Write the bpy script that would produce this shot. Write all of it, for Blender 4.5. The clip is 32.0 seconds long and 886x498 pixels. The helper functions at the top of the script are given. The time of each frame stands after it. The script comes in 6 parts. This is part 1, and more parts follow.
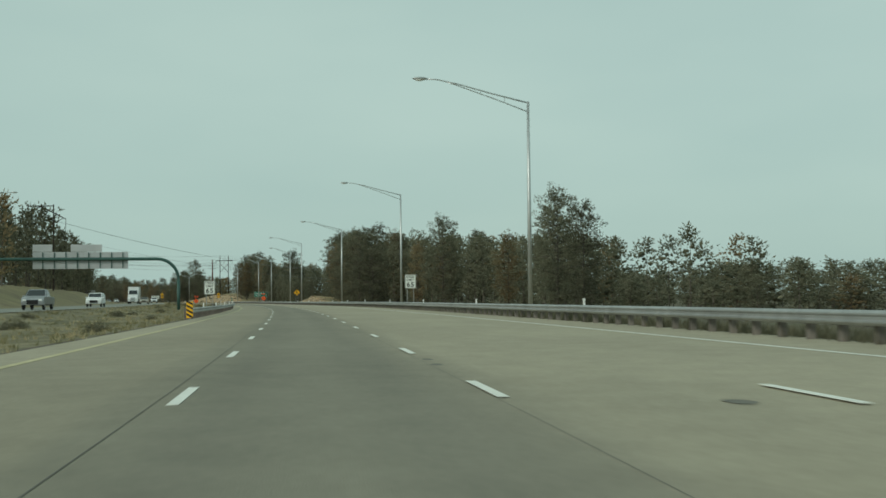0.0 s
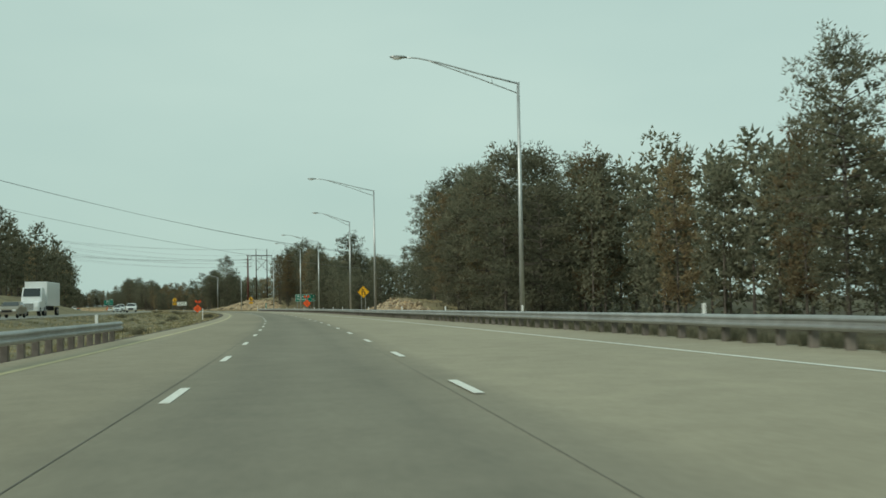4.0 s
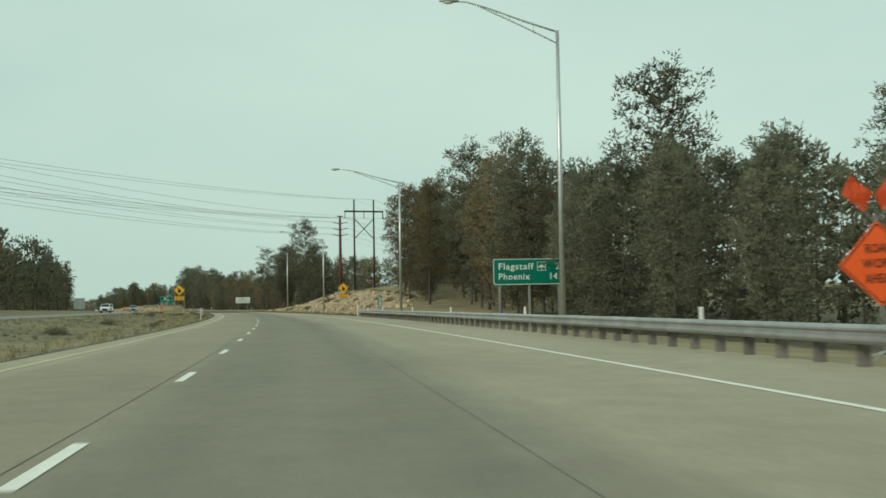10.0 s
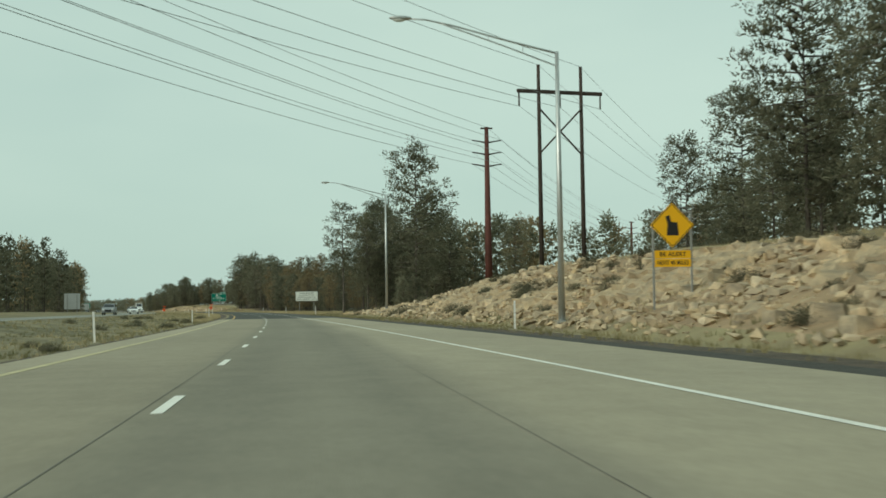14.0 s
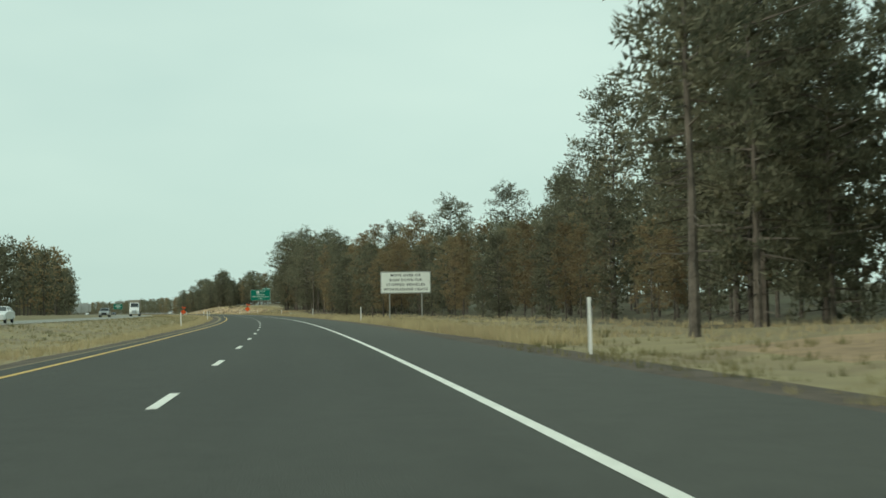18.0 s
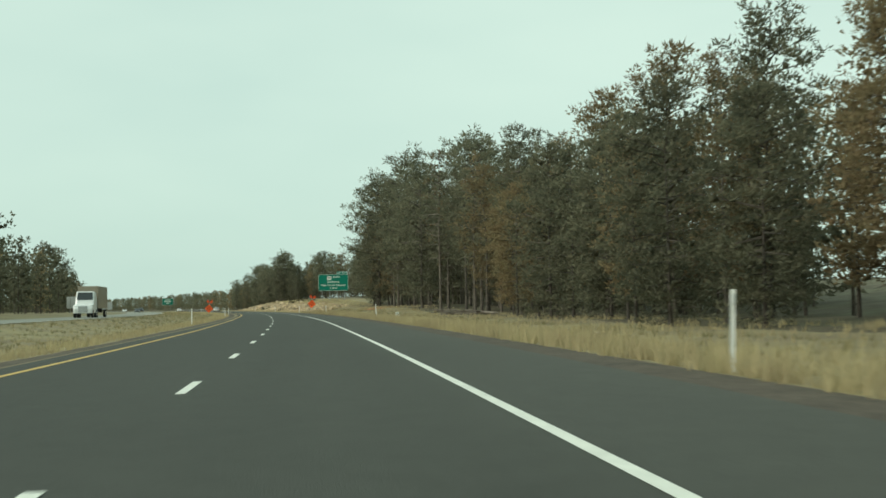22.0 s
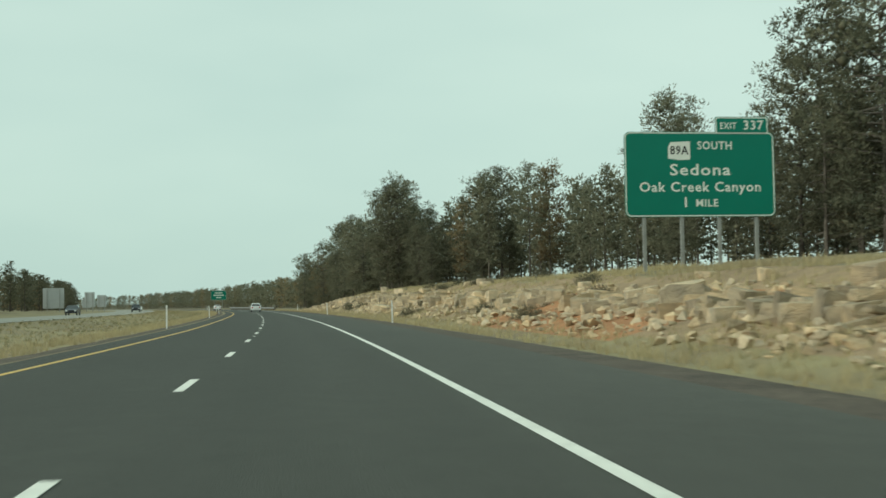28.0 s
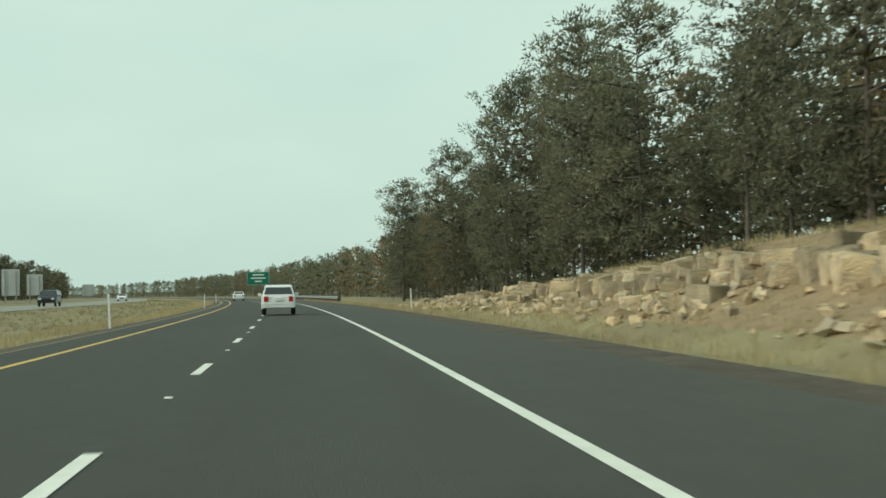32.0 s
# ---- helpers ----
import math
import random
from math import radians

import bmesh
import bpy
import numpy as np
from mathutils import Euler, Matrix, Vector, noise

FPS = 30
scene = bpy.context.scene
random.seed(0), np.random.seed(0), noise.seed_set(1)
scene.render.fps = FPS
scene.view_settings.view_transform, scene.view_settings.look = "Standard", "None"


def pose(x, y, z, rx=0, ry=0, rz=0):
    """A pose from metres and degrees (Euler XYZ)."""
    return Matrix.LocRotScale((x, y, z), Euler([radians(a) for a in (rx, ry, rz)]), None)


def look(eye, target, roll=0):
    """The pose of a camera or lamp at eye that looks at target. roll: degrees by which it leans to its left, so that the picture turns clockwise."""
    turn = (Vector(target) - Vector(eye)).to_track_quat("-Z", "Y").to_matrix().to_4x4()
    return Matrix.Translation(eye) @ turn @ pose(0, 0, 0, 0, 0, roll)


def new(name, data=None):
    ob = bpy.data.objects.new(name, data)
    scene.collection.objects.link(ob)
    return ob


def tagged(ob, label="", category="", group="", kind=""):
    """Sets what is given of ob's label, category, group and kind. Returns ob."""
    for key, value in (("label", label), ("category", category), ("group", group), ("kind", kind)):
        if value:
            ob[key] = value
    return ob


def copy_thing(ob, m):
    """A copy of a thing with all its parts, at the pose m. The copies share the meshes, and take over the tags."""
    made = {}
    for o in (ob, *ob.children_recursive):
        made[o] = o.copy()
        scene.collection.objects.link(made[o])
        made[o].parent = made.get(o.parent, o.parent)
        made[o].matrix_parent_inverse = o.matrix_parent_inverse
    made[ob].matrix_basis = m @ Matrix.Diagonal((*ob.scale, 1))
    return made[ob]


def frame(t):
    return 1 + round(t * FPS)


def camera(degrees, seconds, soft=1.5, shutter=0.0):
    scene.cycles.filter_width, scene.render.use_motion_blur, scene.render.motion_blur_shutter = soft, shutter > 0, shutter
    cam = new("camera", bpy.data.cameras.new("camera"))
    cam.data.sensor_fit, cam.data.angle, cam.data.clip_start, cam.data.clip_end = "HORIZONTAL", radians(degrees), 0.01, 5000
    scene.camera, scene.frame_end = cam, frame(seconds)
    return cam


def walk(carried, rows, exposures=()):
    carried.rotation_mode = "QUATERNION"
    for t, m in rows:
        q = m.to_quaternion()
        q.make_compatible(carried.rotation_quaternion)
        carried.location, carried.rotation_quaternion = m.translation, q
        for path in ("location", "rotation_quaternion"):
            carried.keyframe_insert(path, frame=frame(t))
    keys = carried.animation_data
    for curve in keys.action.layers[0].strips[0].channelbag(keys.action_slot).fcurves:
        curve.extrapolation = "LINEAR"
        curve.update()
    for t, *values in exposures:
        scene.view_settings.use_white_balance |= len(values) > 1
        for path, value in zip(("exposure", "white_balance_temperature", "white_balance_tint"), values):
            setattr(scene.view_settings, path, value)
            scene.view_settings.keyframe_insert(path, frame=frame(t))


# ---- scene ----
cam = camera(40.0, 32.0, soft=1.6, shutter=0.16)
# seconds, x, y, yaw, pitch, roll
PATH = [
    (0.0, 0.00, 0.00, 0.33, 2.33, 0.53),
    (0.5, -2.23, 18.59, 0.80, 2.40, 0.58),
    (1.0, -4.54, 37.16, 1.12, 2.57, 0.60),
    (1.5, -6.91, 55.75, 1.08, 2.61, 0.72),
    (2.0, -9.35, 74.33, 1.10, 2.58, 0.90),
    (2.5, -11.89, 92.89, 1.39, 2.57, 1.00),
    (3.0, -14.55, 111.41, 1.95, 2.53, 1.02),
    (3.5, -17.35, 129.89, 2.49, 2.54, 0.98),
    (4.0, -20.27, 148.36, 2.89, 2.60, 0.95),
    (4.5, -23.35, 166.81, 3.26, 2.60, 0.92),
    (5.0, -26.55, 185.24, 3.64, 2.60, 0.90),
    (5.5, -29.88, 203.65, 3.97, 2.54, 0.88),
    (6.0, -33.30, 222.04, 4.31, 2.54, 0.87),
    (6.5, -36.86, 240.39, 4.68, 2.52, 0.87),
    (7.0, -40.54, 258.74, 5.07, 2.54, 0.91),
    (7.5, -44.34, 277.05, 5.52, 2.57, 0.89),
    (8.0, -48.27, 295.34, 5.88, 2.58, 0.91),
    (8.5, -52.33, 313.60, 6.28, 2.59, 0.94),
    (9.0, -56.51, 331.80, 6.67, 2.61, 0.98),
    (9.5, -60.81, 349.95, 7.11, 2.55, 1.00),
    (10.0, -65.24, 368.03, 7.49, 2.60, 0.96),
    (10.5, -69.79, 386.05, 7.91, 2.59, 0.94),
    (11.0, -74.46, 404.03, 8.42, 2.61, 0.89),
    (11.5, -79.29, 421.97, 8.76, 2.69, 0.82),
    (12.0, -84.28, 439.95, 9.40, 2.63, 0.87),
    (12.5, -89.43, 457.92, 9.92, 2.68, 0.90),
    (13.0, -94.75, 475.91, 10.47, 2.57, 0.89),
    (13.5, -100.23, 493.90, 10.77, 2.65, 0.87),
    (14.0, -105.82, 511.89, 11.03, 2.66, 0.89),
    (14.5, -111.54, 529.85, 11.36, 2.67, 0.90),
    (15.0, -117.36, 547.78, 11.73, 2.60, 0.91),
    (15.5, -123.28, 565.68, 12.06, 2.60, 0.91),
    (16.0, -129.29, 583.51, 12.38, 2.60, 0.92),
    (16.5, -135.41, 601.31, 12.71, 2.82, 0.93),
    (17.0, -141.61, 619.06, 13.13, 2.85, 0.95),
    (17.5, -147.94, 636.75, 13.41, 2.81, 0.96),
    (18.0, -154.38, 654.39, 13.86, 2.76, 0.94),
    (18.5, -160.93, 671.98, 14.35, 2.81, 0.94),
    (19.0, -167.59, 689.48, 14.75, 2.86, 0.95),
    (19.5, -174.39, 706.94, 15.11, 2.86, 0.98),
    (20.0, -181.32, 724.38, 15.52, 2.87, 0.91),
    (20.5, -188.43, 741.79, 16.06, 2.87, 0.91),
    (21.0, -195.70, 759.20, 16.61, 2.76, 0.99),
    (21.5, -203.12, 776.61, 17.07, 2.66, 1.03),
    (22.0, -210.71, 794.03, 17.46, 2.61, 1.02),
    (22.5, -218.41, 811.42, 17.76, 2.62, 0.97),
    (23.0, -226.22, 828.80, 18.01, 2.64, 0.95),
    (23.5, -234.10, 846.12, 18.27, 2.70, 0.90),
    (24.0, -242.05, 863.39, 18.45, 2.83, 0.90),
    (24.5, -250.07, 880.60, 18.71, 2.79, 0.94),
    (25.0, -258.15, 897.72, 18.95, 2.82, 0.95),
    (25.5, -266.32, 914.76, 19.34, 2.83, 0.94),
    (26.0, -274.60, 931.71, 19.80, 2.60, 0.93),
    (26.5, -282.99, 948.55, 20.30, 2.60, 0.93),
    (27.0, -291.49, 965.26, 20.79, 2.60, 0.93),
    (27.5, -300.10, 981.86, 21.29, 2.56, 0.95),
    (28.0, -308.82, 998.34, 21.78, 2.53, 0.93),
    (28.5, -317.67, 1014.70, 22.30, 2.48, 0.90),
    (29.0, -326.66, 1030.97, 22.78, 2.45, 0.87),
    (29.5, -335.77, 1047.17, 23.33, 2.42, 0.86),
    (30.0, -345.01, 1063.33, 23.81, 2.37, 0.80),
    (30.5, -354.34, 1079.40, 24.02, 2.36, 0.81),
    (31.0, -363.71, 1095.42, 24.20, 2.26, 0.89),
    (31.5, -373.15, 1111.39, 24.34, 2.11, 0.97),
    (32.0, -382.64, 1127.34, 24.60, 1.95, 1.04),
]
walk(cam, [(t, pose(x, y, 1.09, 90 + pitch, roll, yaw)) for t, x, y, yaw, pitch, roll in PATH],
     exposures=[(0.0, -0.27, 6160, 1), (5.0, -0.04, 6310, 1), (12.0, 0.05, 6440, 1), (14.2, 0.0, 6440, 1), (17.0, 0.16, 6390, 1), (18.5, 0.22, 6390, 1), (21.5, 0.24, 6460, 1), (23.5, 0.36, 6510, 1), (25.5, 0.36, 6510, 1), (28.0, 0.15, 6360, 1), (30.0, 0.18, 6440, 1), (32.0, 0.22, 6510, 1)])

# ---- world and sun ----
world = bpy.data.worlds.new("overcast_sky")
scene.world = world
world.use_nodes = True
wn, wl = world.node_tree.nodes, world.node_tree.links
wn.clear()
sky = wn.new("ShaderNodeTexSky")
sky.sky_type, sky.sun_disc = "NISHITA", False
sky.sun_elevation, sky.sun_rotation = radians(28), radians(222)
sky.air_density, sky.dust_density, sky.ozone_density = 1.0, 2.5, 1.0
coord = wn.new("ShaderNodeTexCoord")
stretch = wn.new("ShaderNodeMapping")
stretch.inputs["Scale"].default_value = (1.0, 1.0, 3.0)
cloud = wn.new("ShaderNodeTexNoise")
cloud.inputs["Scale"].default_value, cloud.inputs["Detail"].default_value, cloud.inputs["Roughness"].default_value = 1.6, 4.0, 0.5
veil = wn.new("ShaderNodeValToRGB")
veil.color_ramp.elements[0].position, veil.color_ramp.elements[0].color = 0.3, (4.8, 6.25, 5.8, 1)
veil.color_ramp.elements[1].position, veil.color_ramp.elements[1].color = 0.72, (6.2, 7.5, 6.75, 1)
blend = wn.new("ShaderNodeMix")
blend.data_type = "RGBA"
blend.inputs["Factor"].default_value = 0.9
back = wn.new("ShaderNodeBackground")
back.inputs["Strength"].default_value = 0.1
wout = wn.new("ShaderNodeOutputWorld")
wl.new(coord.outputs["Generated"], stretch.inputs["Vector"])
wl.new(stretch.outputs["Vector"], cloud.inputs["Vector"])
wl.new(cloud.outputs["Fac"], veil.inputs["Fac"])
wl.new(sky.outputs["Color"], blend.inputs["A"])
wl.new(veil.outputs["Color"], blend.inputs["B"])
wl.new(blend.outputs["Result"], back.inputs["Color"])
wl.new(back.outputs["Background"], wout.inputs["Surface"])
lamp = bpy.data.lights.new("sun", "SUN")
lamp.energy, lamp.angle, lamp.color = 1.7, radians(14), (1.0, 0.94, 0.84)
sun = new("sun", lamp)
sun.matrix_world = look((0, 0, 60), (74, 82, 0))


# ---- materials ----
def mat(name, color, rough=0.7, metal=0.0, var=0.15, scale=3.0, bump=0.0, bscale=40.0, per_object=0.0, spec=0.4, tint=None, big=0.15, uv=False, thinness=0.0):
    m = bpy.data.materials.new(name)
    m.use_nodes = True
    nt, b = m.node_tree, m.node_tree.nodes["Principled BSDF"]
    b.inputs["Roughness"].default_value, b.inputs["Metallic"].default_value = rough, metal
    b.inputs["Specular IOR Level"].default_value = spec
    tc = nt.nodes.new("ShaderNodeTexCoord")
    src = tc.outputs["UV"] if uv else tc.outputs["Object"]
    fine_n = nt.nodes.new("ShaderNodeTexNoise")
    fine_n.inputs["Scale"].default_value, fine_n.inputs["Detail"].default_value = scale, 5.0
    nt.links.new(src, fine_n.inputs["Vector"])
    wide_n = nt.nodes.new("ShaderNodeTexNoise")
    wide_n.inputs["Scale"].default_value, wide_n.inputs["Detail"].default_value = scale * big, 3.0
    nt.links.new(src, wide_n.inputs["Vector"])
    mix = nt.nodes.new("ShaderNodeMix")
    mix.data_type = "RGBA"
    t2 = tint or color
    mix.inputs["A"].default_value = (*[c * (1 - var) for c in color], 1)
    mix.inputs["B"].default_value = (*[c * (1 + var) for c in t2], 1)
    add = nt.nodes.new("ShaderNodeMath")
    add.operation = "ADD"
    nt.links.new(fine_n.outputs["Fac"], add.inputs[0])
    nt.links.new(wide_n.outputs["Fac"], add.inputs[1])
    rng = nt.nodes.new("ShaderNodeMapRange")
    rng.inputs["From Min"].default_value, rng.inputs["From Max"].default_value = 0.72, 1.28
    nt.links.new(add.outputs[0], rng.inputs["Value"])
    nt.links.new(rng.outputs["Result"], mix.inputs["Factor"])
    out = mix.outputs["Result"]
    if per_object:
        info = nt.nodes.new("ShaderNodeObjectInfo")
        hsv = nt.nodes.new("ShaderNodeHueSaturation")
        r2 = nt.nodes.new("ShaderNodeMapRange")
        r2.inputs["To Min"].default_value, r2.inputs["To Max"].default_value = 1 - per_object, 1 + per_object
        nt.links.new(info.outputs["Random"], r2.inputs["Value"])
        nt.links.new(r2.outputs["Result"], hsv.inputs["Value"])
        nt.links.new(out, hsv.inputs["Color"])
        out = hsv.outputs["Color"]
    nt.links.new(out, b.inputs["Base Color"])
    if thinness:
        thin = nt.nodes.new("ShaderNodeBsdfTranslucent")
        nt.links.new(out, thin.inputs["Color"])
        ms = nt.nodes.new("ShaderNodeMixShader")
        ms.inputs["Fac"].default_value = thinness
        nt.links.new(b.outputs["BSDF"], ms.inputs[1])
        nt.links.new(thin.outputs["BSDF"], ms.inputs[2])
        nt.links.new(ms.outputs["Shader"], [q for q in nt.nodes if q.type == "OUTPUT_MATERIAL"][0].inputs["Surface"])
    if bump:
        bn = nt.nodes.new("ShaderNodeTexNoise")
        bn.inputs["Scale"].default_value, bn.inputs["Detail"].default_value = bscale, 4.0
        nt.links.new(src, bn.inputs["Vector"])
        bp = nt.nodes.new("ShaderNodeBump")
        bp.inputs["Strength"].default_value, bp.inputs["Distance"].default_value = bump, 0.05
        nt.links.new(bn.outputs["Fac"], bp.inputs["Height"])
        nt.links.new(bp.outputs["Normal"], b.inputs["Normal"])
    return m


def banded(name, base, rough, bands, grain, bump, stain):
    """Pavement whose colour follows lanes: bands are (n, factor) stops across the road, from the map of stations and offsets."""
    m = mat(name, base, rough, 0, 0.1, grain, bump, 60.0, uv=True, spec=0.3)
    nt, b = m.node_tree, m.node_tree.nodes["Principled BSDF"]
    tc = [n for n in nt.nodes if n.type == "TEX_COORD"][0]
    prev = b.inputs["Base Color"].links[0].from_socket
    sep = nt.nodes.new("ShaderNodeSeparateXYZ")
    nt.links.new(tc.outputs["UV"], sep.inputs["Vector"])
    wob = nt.nodes.new("ShaderNodeTexNoise")
    mp = nt.nodes.new("ShaderNodeMapping")
    mp.inputs["Scale"].default_value = (0.06, 1.2, 1.0)
    nt.links.new(tc.outputs["UV"], mp.inputs["Vector"])
    nt.links.new(mp.outputs["Vector"], wob.inputs["Vector"])
    wob.inputs["Scale"].default_value, wob.inputs["Detail"].default_value = 1.0, 5.0
    sh = nt.nodes.new("ShaderNodeMath")
    sh.operation, sh.inputs[1].default_value = "MULTIPLY_ADD", 1.4
    nt.links.new(wob.outputs["Fac"], sh.inputs[0])
    nt.links.new(sep.outputs["Y"], sh.inputs[2])
    lo, hi = bands[0][0], bands[-1][0]
    r = nt.nodes.new("ShaderNodeMapRange")
    r.inputs["From Min"].default_value, r.inputs["From Max"].default_value = lo + 0.7, hi + 0.7
    nt.links.new(sh.outputs[0], r.inputs["Value"])
    ramp = nt.nodes.new("ShaderNodeValToRGB")
    el = ramp.color_ramp.elements
    while len(el) < len(bands):
        el.new(0.5)
    for e, (n, f) in zip(el, bands):
        e.position = (n - lo) / (hi - lo)
        e.color = (*([f] * 3 if not isinstance(f, tuple) else f), 1)
    nt.links.new(r.outputs["Result"], ramp.inputs["Fac"])
    mul = nt.nodes.new("ShaderNodeMix")
    mul.data_type, mul.blend_type = "RGBA", "MULTIPLY"
    mul.inputs["Factor"].default_value = 1.0
    nt.links.new(prev, mul.inputs["A"])
    nt.links.new(ramp.outputs["Color"], mul.inputs["B"])
    spots = nt.nodes.new("ShaderNodeTexNoise")
    mp2 = nt.nodes.new("ShaderNodeMapping")
    mp2.inputs["Scale"].default_value = (0.10, 0.22, 1.0)
    nt.links.new(tc.outputs["UV"], mp2.inputs["Vector"])
    nt.links.new(mp2.outputs["Vector"], spots.inputs["Vector"])
    spots.inputs["Scale"].default_value, spots.inputs["Detail"].default_value = 1.0, 6.0
    r3 = nt.nodes.new("ShaderNodeMapRange")
    r3.inputs["From Min"].default_value, r3.inputs["From Max"].default_value = 0.4, 0.75
    r3.inputs["To Min"].default_value, r3.inputs["To Max"].default_value = 1.0, 1.0 - stain
    nt.links.new(spots.outputs["Fac"], r3.inputs["Value"])
    mul2 = nt.nodes.new("ShaderNodeMix")
    mul2.data_type, mul2.blend_type = "RGBA", "MULTIPLY"
    mul2.inputs["Factor"].default_value = 1.0
    nt.links.new(mul.outputs["Result"], mul2.inputs["A"])
    nt.links.new(r3.outputs["Result"], mul2.inputs["B"])
    nt.links.new(mul2.outputs["Result"], b.inputs["Base Color"])
    return m


CONCRETE = banded("concrete_pavement", (0.39, 0.345, 0.252), 0.85,
                  [(-9, 0.98), (-5.3, 0.98), (-4.8, 0.80), (-2.2, 0.76), (-1.6, (0.62, 0.64, 0.66)), (-0.9, (0.56, 0.58, 0.61)), (0.2, (0.63, 0.65, 0.68)), (1.1, (0.55, 0.57, 0.60)), (1.9, (0.68, 0.69, 0.71)), (2.7, 0.9), (6, 0.95), (16, 0.97)], 9.0, 0.25, 0.16)
ASPHALT = banded("asphalt_pavement", (0.072, 0.073, 0.062), 0.8,
                 [(-9, 0.95), (-5.4, 0.9), (-4.2, 0.83), (-1.6, 0.9), (-0.6, 0.84), (0.3, 0.94), (1.3, 0.89), (2.2, 1.05), (5.0, 1.2), (9, 1.2)], 14.0, 0.5, 0.12)
OLD_ASPHALT = mat("old_asphalt", (0.06, 0.058, 0.05), 0.9, 0, 0.25, 6, 0.5)
FAR_ROAD = mat("worn_opposite_pavement", (0.27, 0.265, 0.225), 0.85, 0, 0.12, 2)
PAINT_W = mat("white_road_paint", (0.76, 0.75, 0.68), 0.6, 0, 0.12, 9)
PAINT_Y = mat("yellow_road_paint", (0.62, 0.4, 0.1), 0.6, 0, 0.16, 9)
PAINT_OLD = mat("faded_yellow_paint", (0.5, 0.44, 0.25), 0.7, 0, 0.2, 7)
SEAL = mat("dark_joint_sealant", (0.15, 0.14, 0.115), 0.9, 0, 0.3, 0.6)
GROUND = mat("dry_meadow_soil", (0.30, 0.232, 0.14), 0.95, 0, 0.35, 0.5, 0.9, 6, tint=(0.22, 0.19, 0.10), big=0.2)
# needle litter, its colour darkened to stand for shade inside the wood
SHADED_DUFF = mat("shade_dark_needle_litter", (0.115, 0.088, 0.058), 0.95, 0, 0.35, 0.8, 0.8, 8, tint=(0.10, 0.095, 0.055), big=0.2)
TURF = mat("weedy_turf", (0.145, 0.135, 0.07), 0.95, 0, 0.35, 0.5, 0.9, 6, tint=(0.2, 0.17, 0.1), big=0.2)
GRAVEL = mat("cinder_gravel", (0.105, 0.085, 0.065), 0.95, 0, 0.35, 5, 0.8, 30)
STONE = mat("pale_limestone", (0.48, 0.41, 0.30), 0.9, 0, 0.35, 2.6, 1.0, 14, 0.28, tint=(0.43, 0.345, 0.23), big=0.3)
SCREE = mat("limestone_scree", (0.37, 0.265, 0.16), 0.95, 0, 0.4, 1.6, 1.0, 7, tint=(0.27, 0.19, 0.11))
RED_EARTH = mat("red_clay_earth", (0.35, 0.17, 0.075), 0.95, 0, 0.3, 1.5, 0.8, 10)
DRY = mat("dry_grass", (0.52, 0.42, 0.26), 0.9, 0, 0.25, 0.6, tint=(0.44, 0.375, 0.215), spec=0.1, thinness=0.35)
GREEN_G = mat("green_grass", (0.165, 0.172, 0.075), 0.9, 0, 0.35, 0.4, tint=(0.28, 0.235, 0.13), spec=0.1, thinness=0.3)
SAGE = mat("grey_brush", (0.12, 0.12, 0.082), 0.95, 0, 0.3, 2.0, tint=(0.165, 0.15, 0.1), spec=0.1, thinness=0.3)
NEEDLE = mat("pine_needles", (0.142, 0.154, 0.108), 0.85, 0, 0.3, 1.6, per_object=0.25, spec=0.15, tint=(0.184, 0.172, 0.114), big=0.3, thinness=0.42)
NEEDLE_B = mat("scorched_pine_needles", (0.29, 0.2, 0.115), 0.85, 0, 0.3, 1.6, per_object=0.25, spec=0.15, tint=(0.2, 0.168, 0.095), big=0.3, thinness=0.42)
BARK = mat("pine_bark", (0.098, 0.084, 0.068), 0.95, 0, 0.45, 4.0, 0.9, 9, per_object=0.35)
DEADWOOD = mat("bare_grey_wood", (0.2, 0.17, 0.14), 0.95, 0, 0.3, 4.0)
GALV = mat("galvanised_steel", (0.50, 0.51, 0.50), 0.42, 0.75, 0.12, 3.0, spec=0.5)
RAILM = mat("weathered_guardrail_steel", (0.36, 0.36, 0.35), 0.5, 0.55, 0.2, 2.0)
POSTW = mat("weathered_timber_post", (0.16, 0.14, 0.12), 0.9, 0, 0.3, 5.0, per_object=0.2)
POSTM = mat("sign_post_steel", (0.33, 0.33, 0.31), 0.55, 0.5, 0.12, 4.0)
ALU = mat("bare_aluminium_sign_back", (0.50, 0.51, 0.51), 0.55, 0.3, 0.08, 0.7)
WHITE_S = mat("white_sign_sheeting", (0.76, 0.78, 0.72), 0.45, 0, 0.04, 2.0)
BLACK_S = mat("black_sign_ink", (0.02, 0.02, 0.02), 0.5, 0, 0.1, 2.0)
GREEN_S = mat("green_sign_sheeting", (0.0, 0.17, 0.115), 0.45, 0, 0.06, 1.0)
YEL_S = mat("yellow_sign_sheeting", (0.85, 0.45, 0.012), 0.45, 0, 0.05, 1.0)
ORG_S = mat("orange_work_sign_sheeting", (0.95, 0.13, 0.025), 0.5, 0, 0.05, 1.0)
FLAG = mat("orange_flag_cloth", (0.9, 0.16, 0.05), 0.7, 0, 0.12, 4.0)
POLE_W = mat("creosoted_wood_pole", (0.05, 0.037, 0.03), 0.9, 0, 0.3, 3.0, 0.4, 30)
RUST = mat("rust_brown_steel_pole", (0.10, 0.035, 0.026), 0.7, 0.3, 0.25, 2.0)
WIRE = mat("aluminium_conductor", (0.22, 0.23, 0.23), 0.6, 0.3, 0.05, 3.0)
GREENP = mat("green_painted_steel", (0.045, 0.10, 0.085), 0.5, 0.1, 0.1, 2.0)
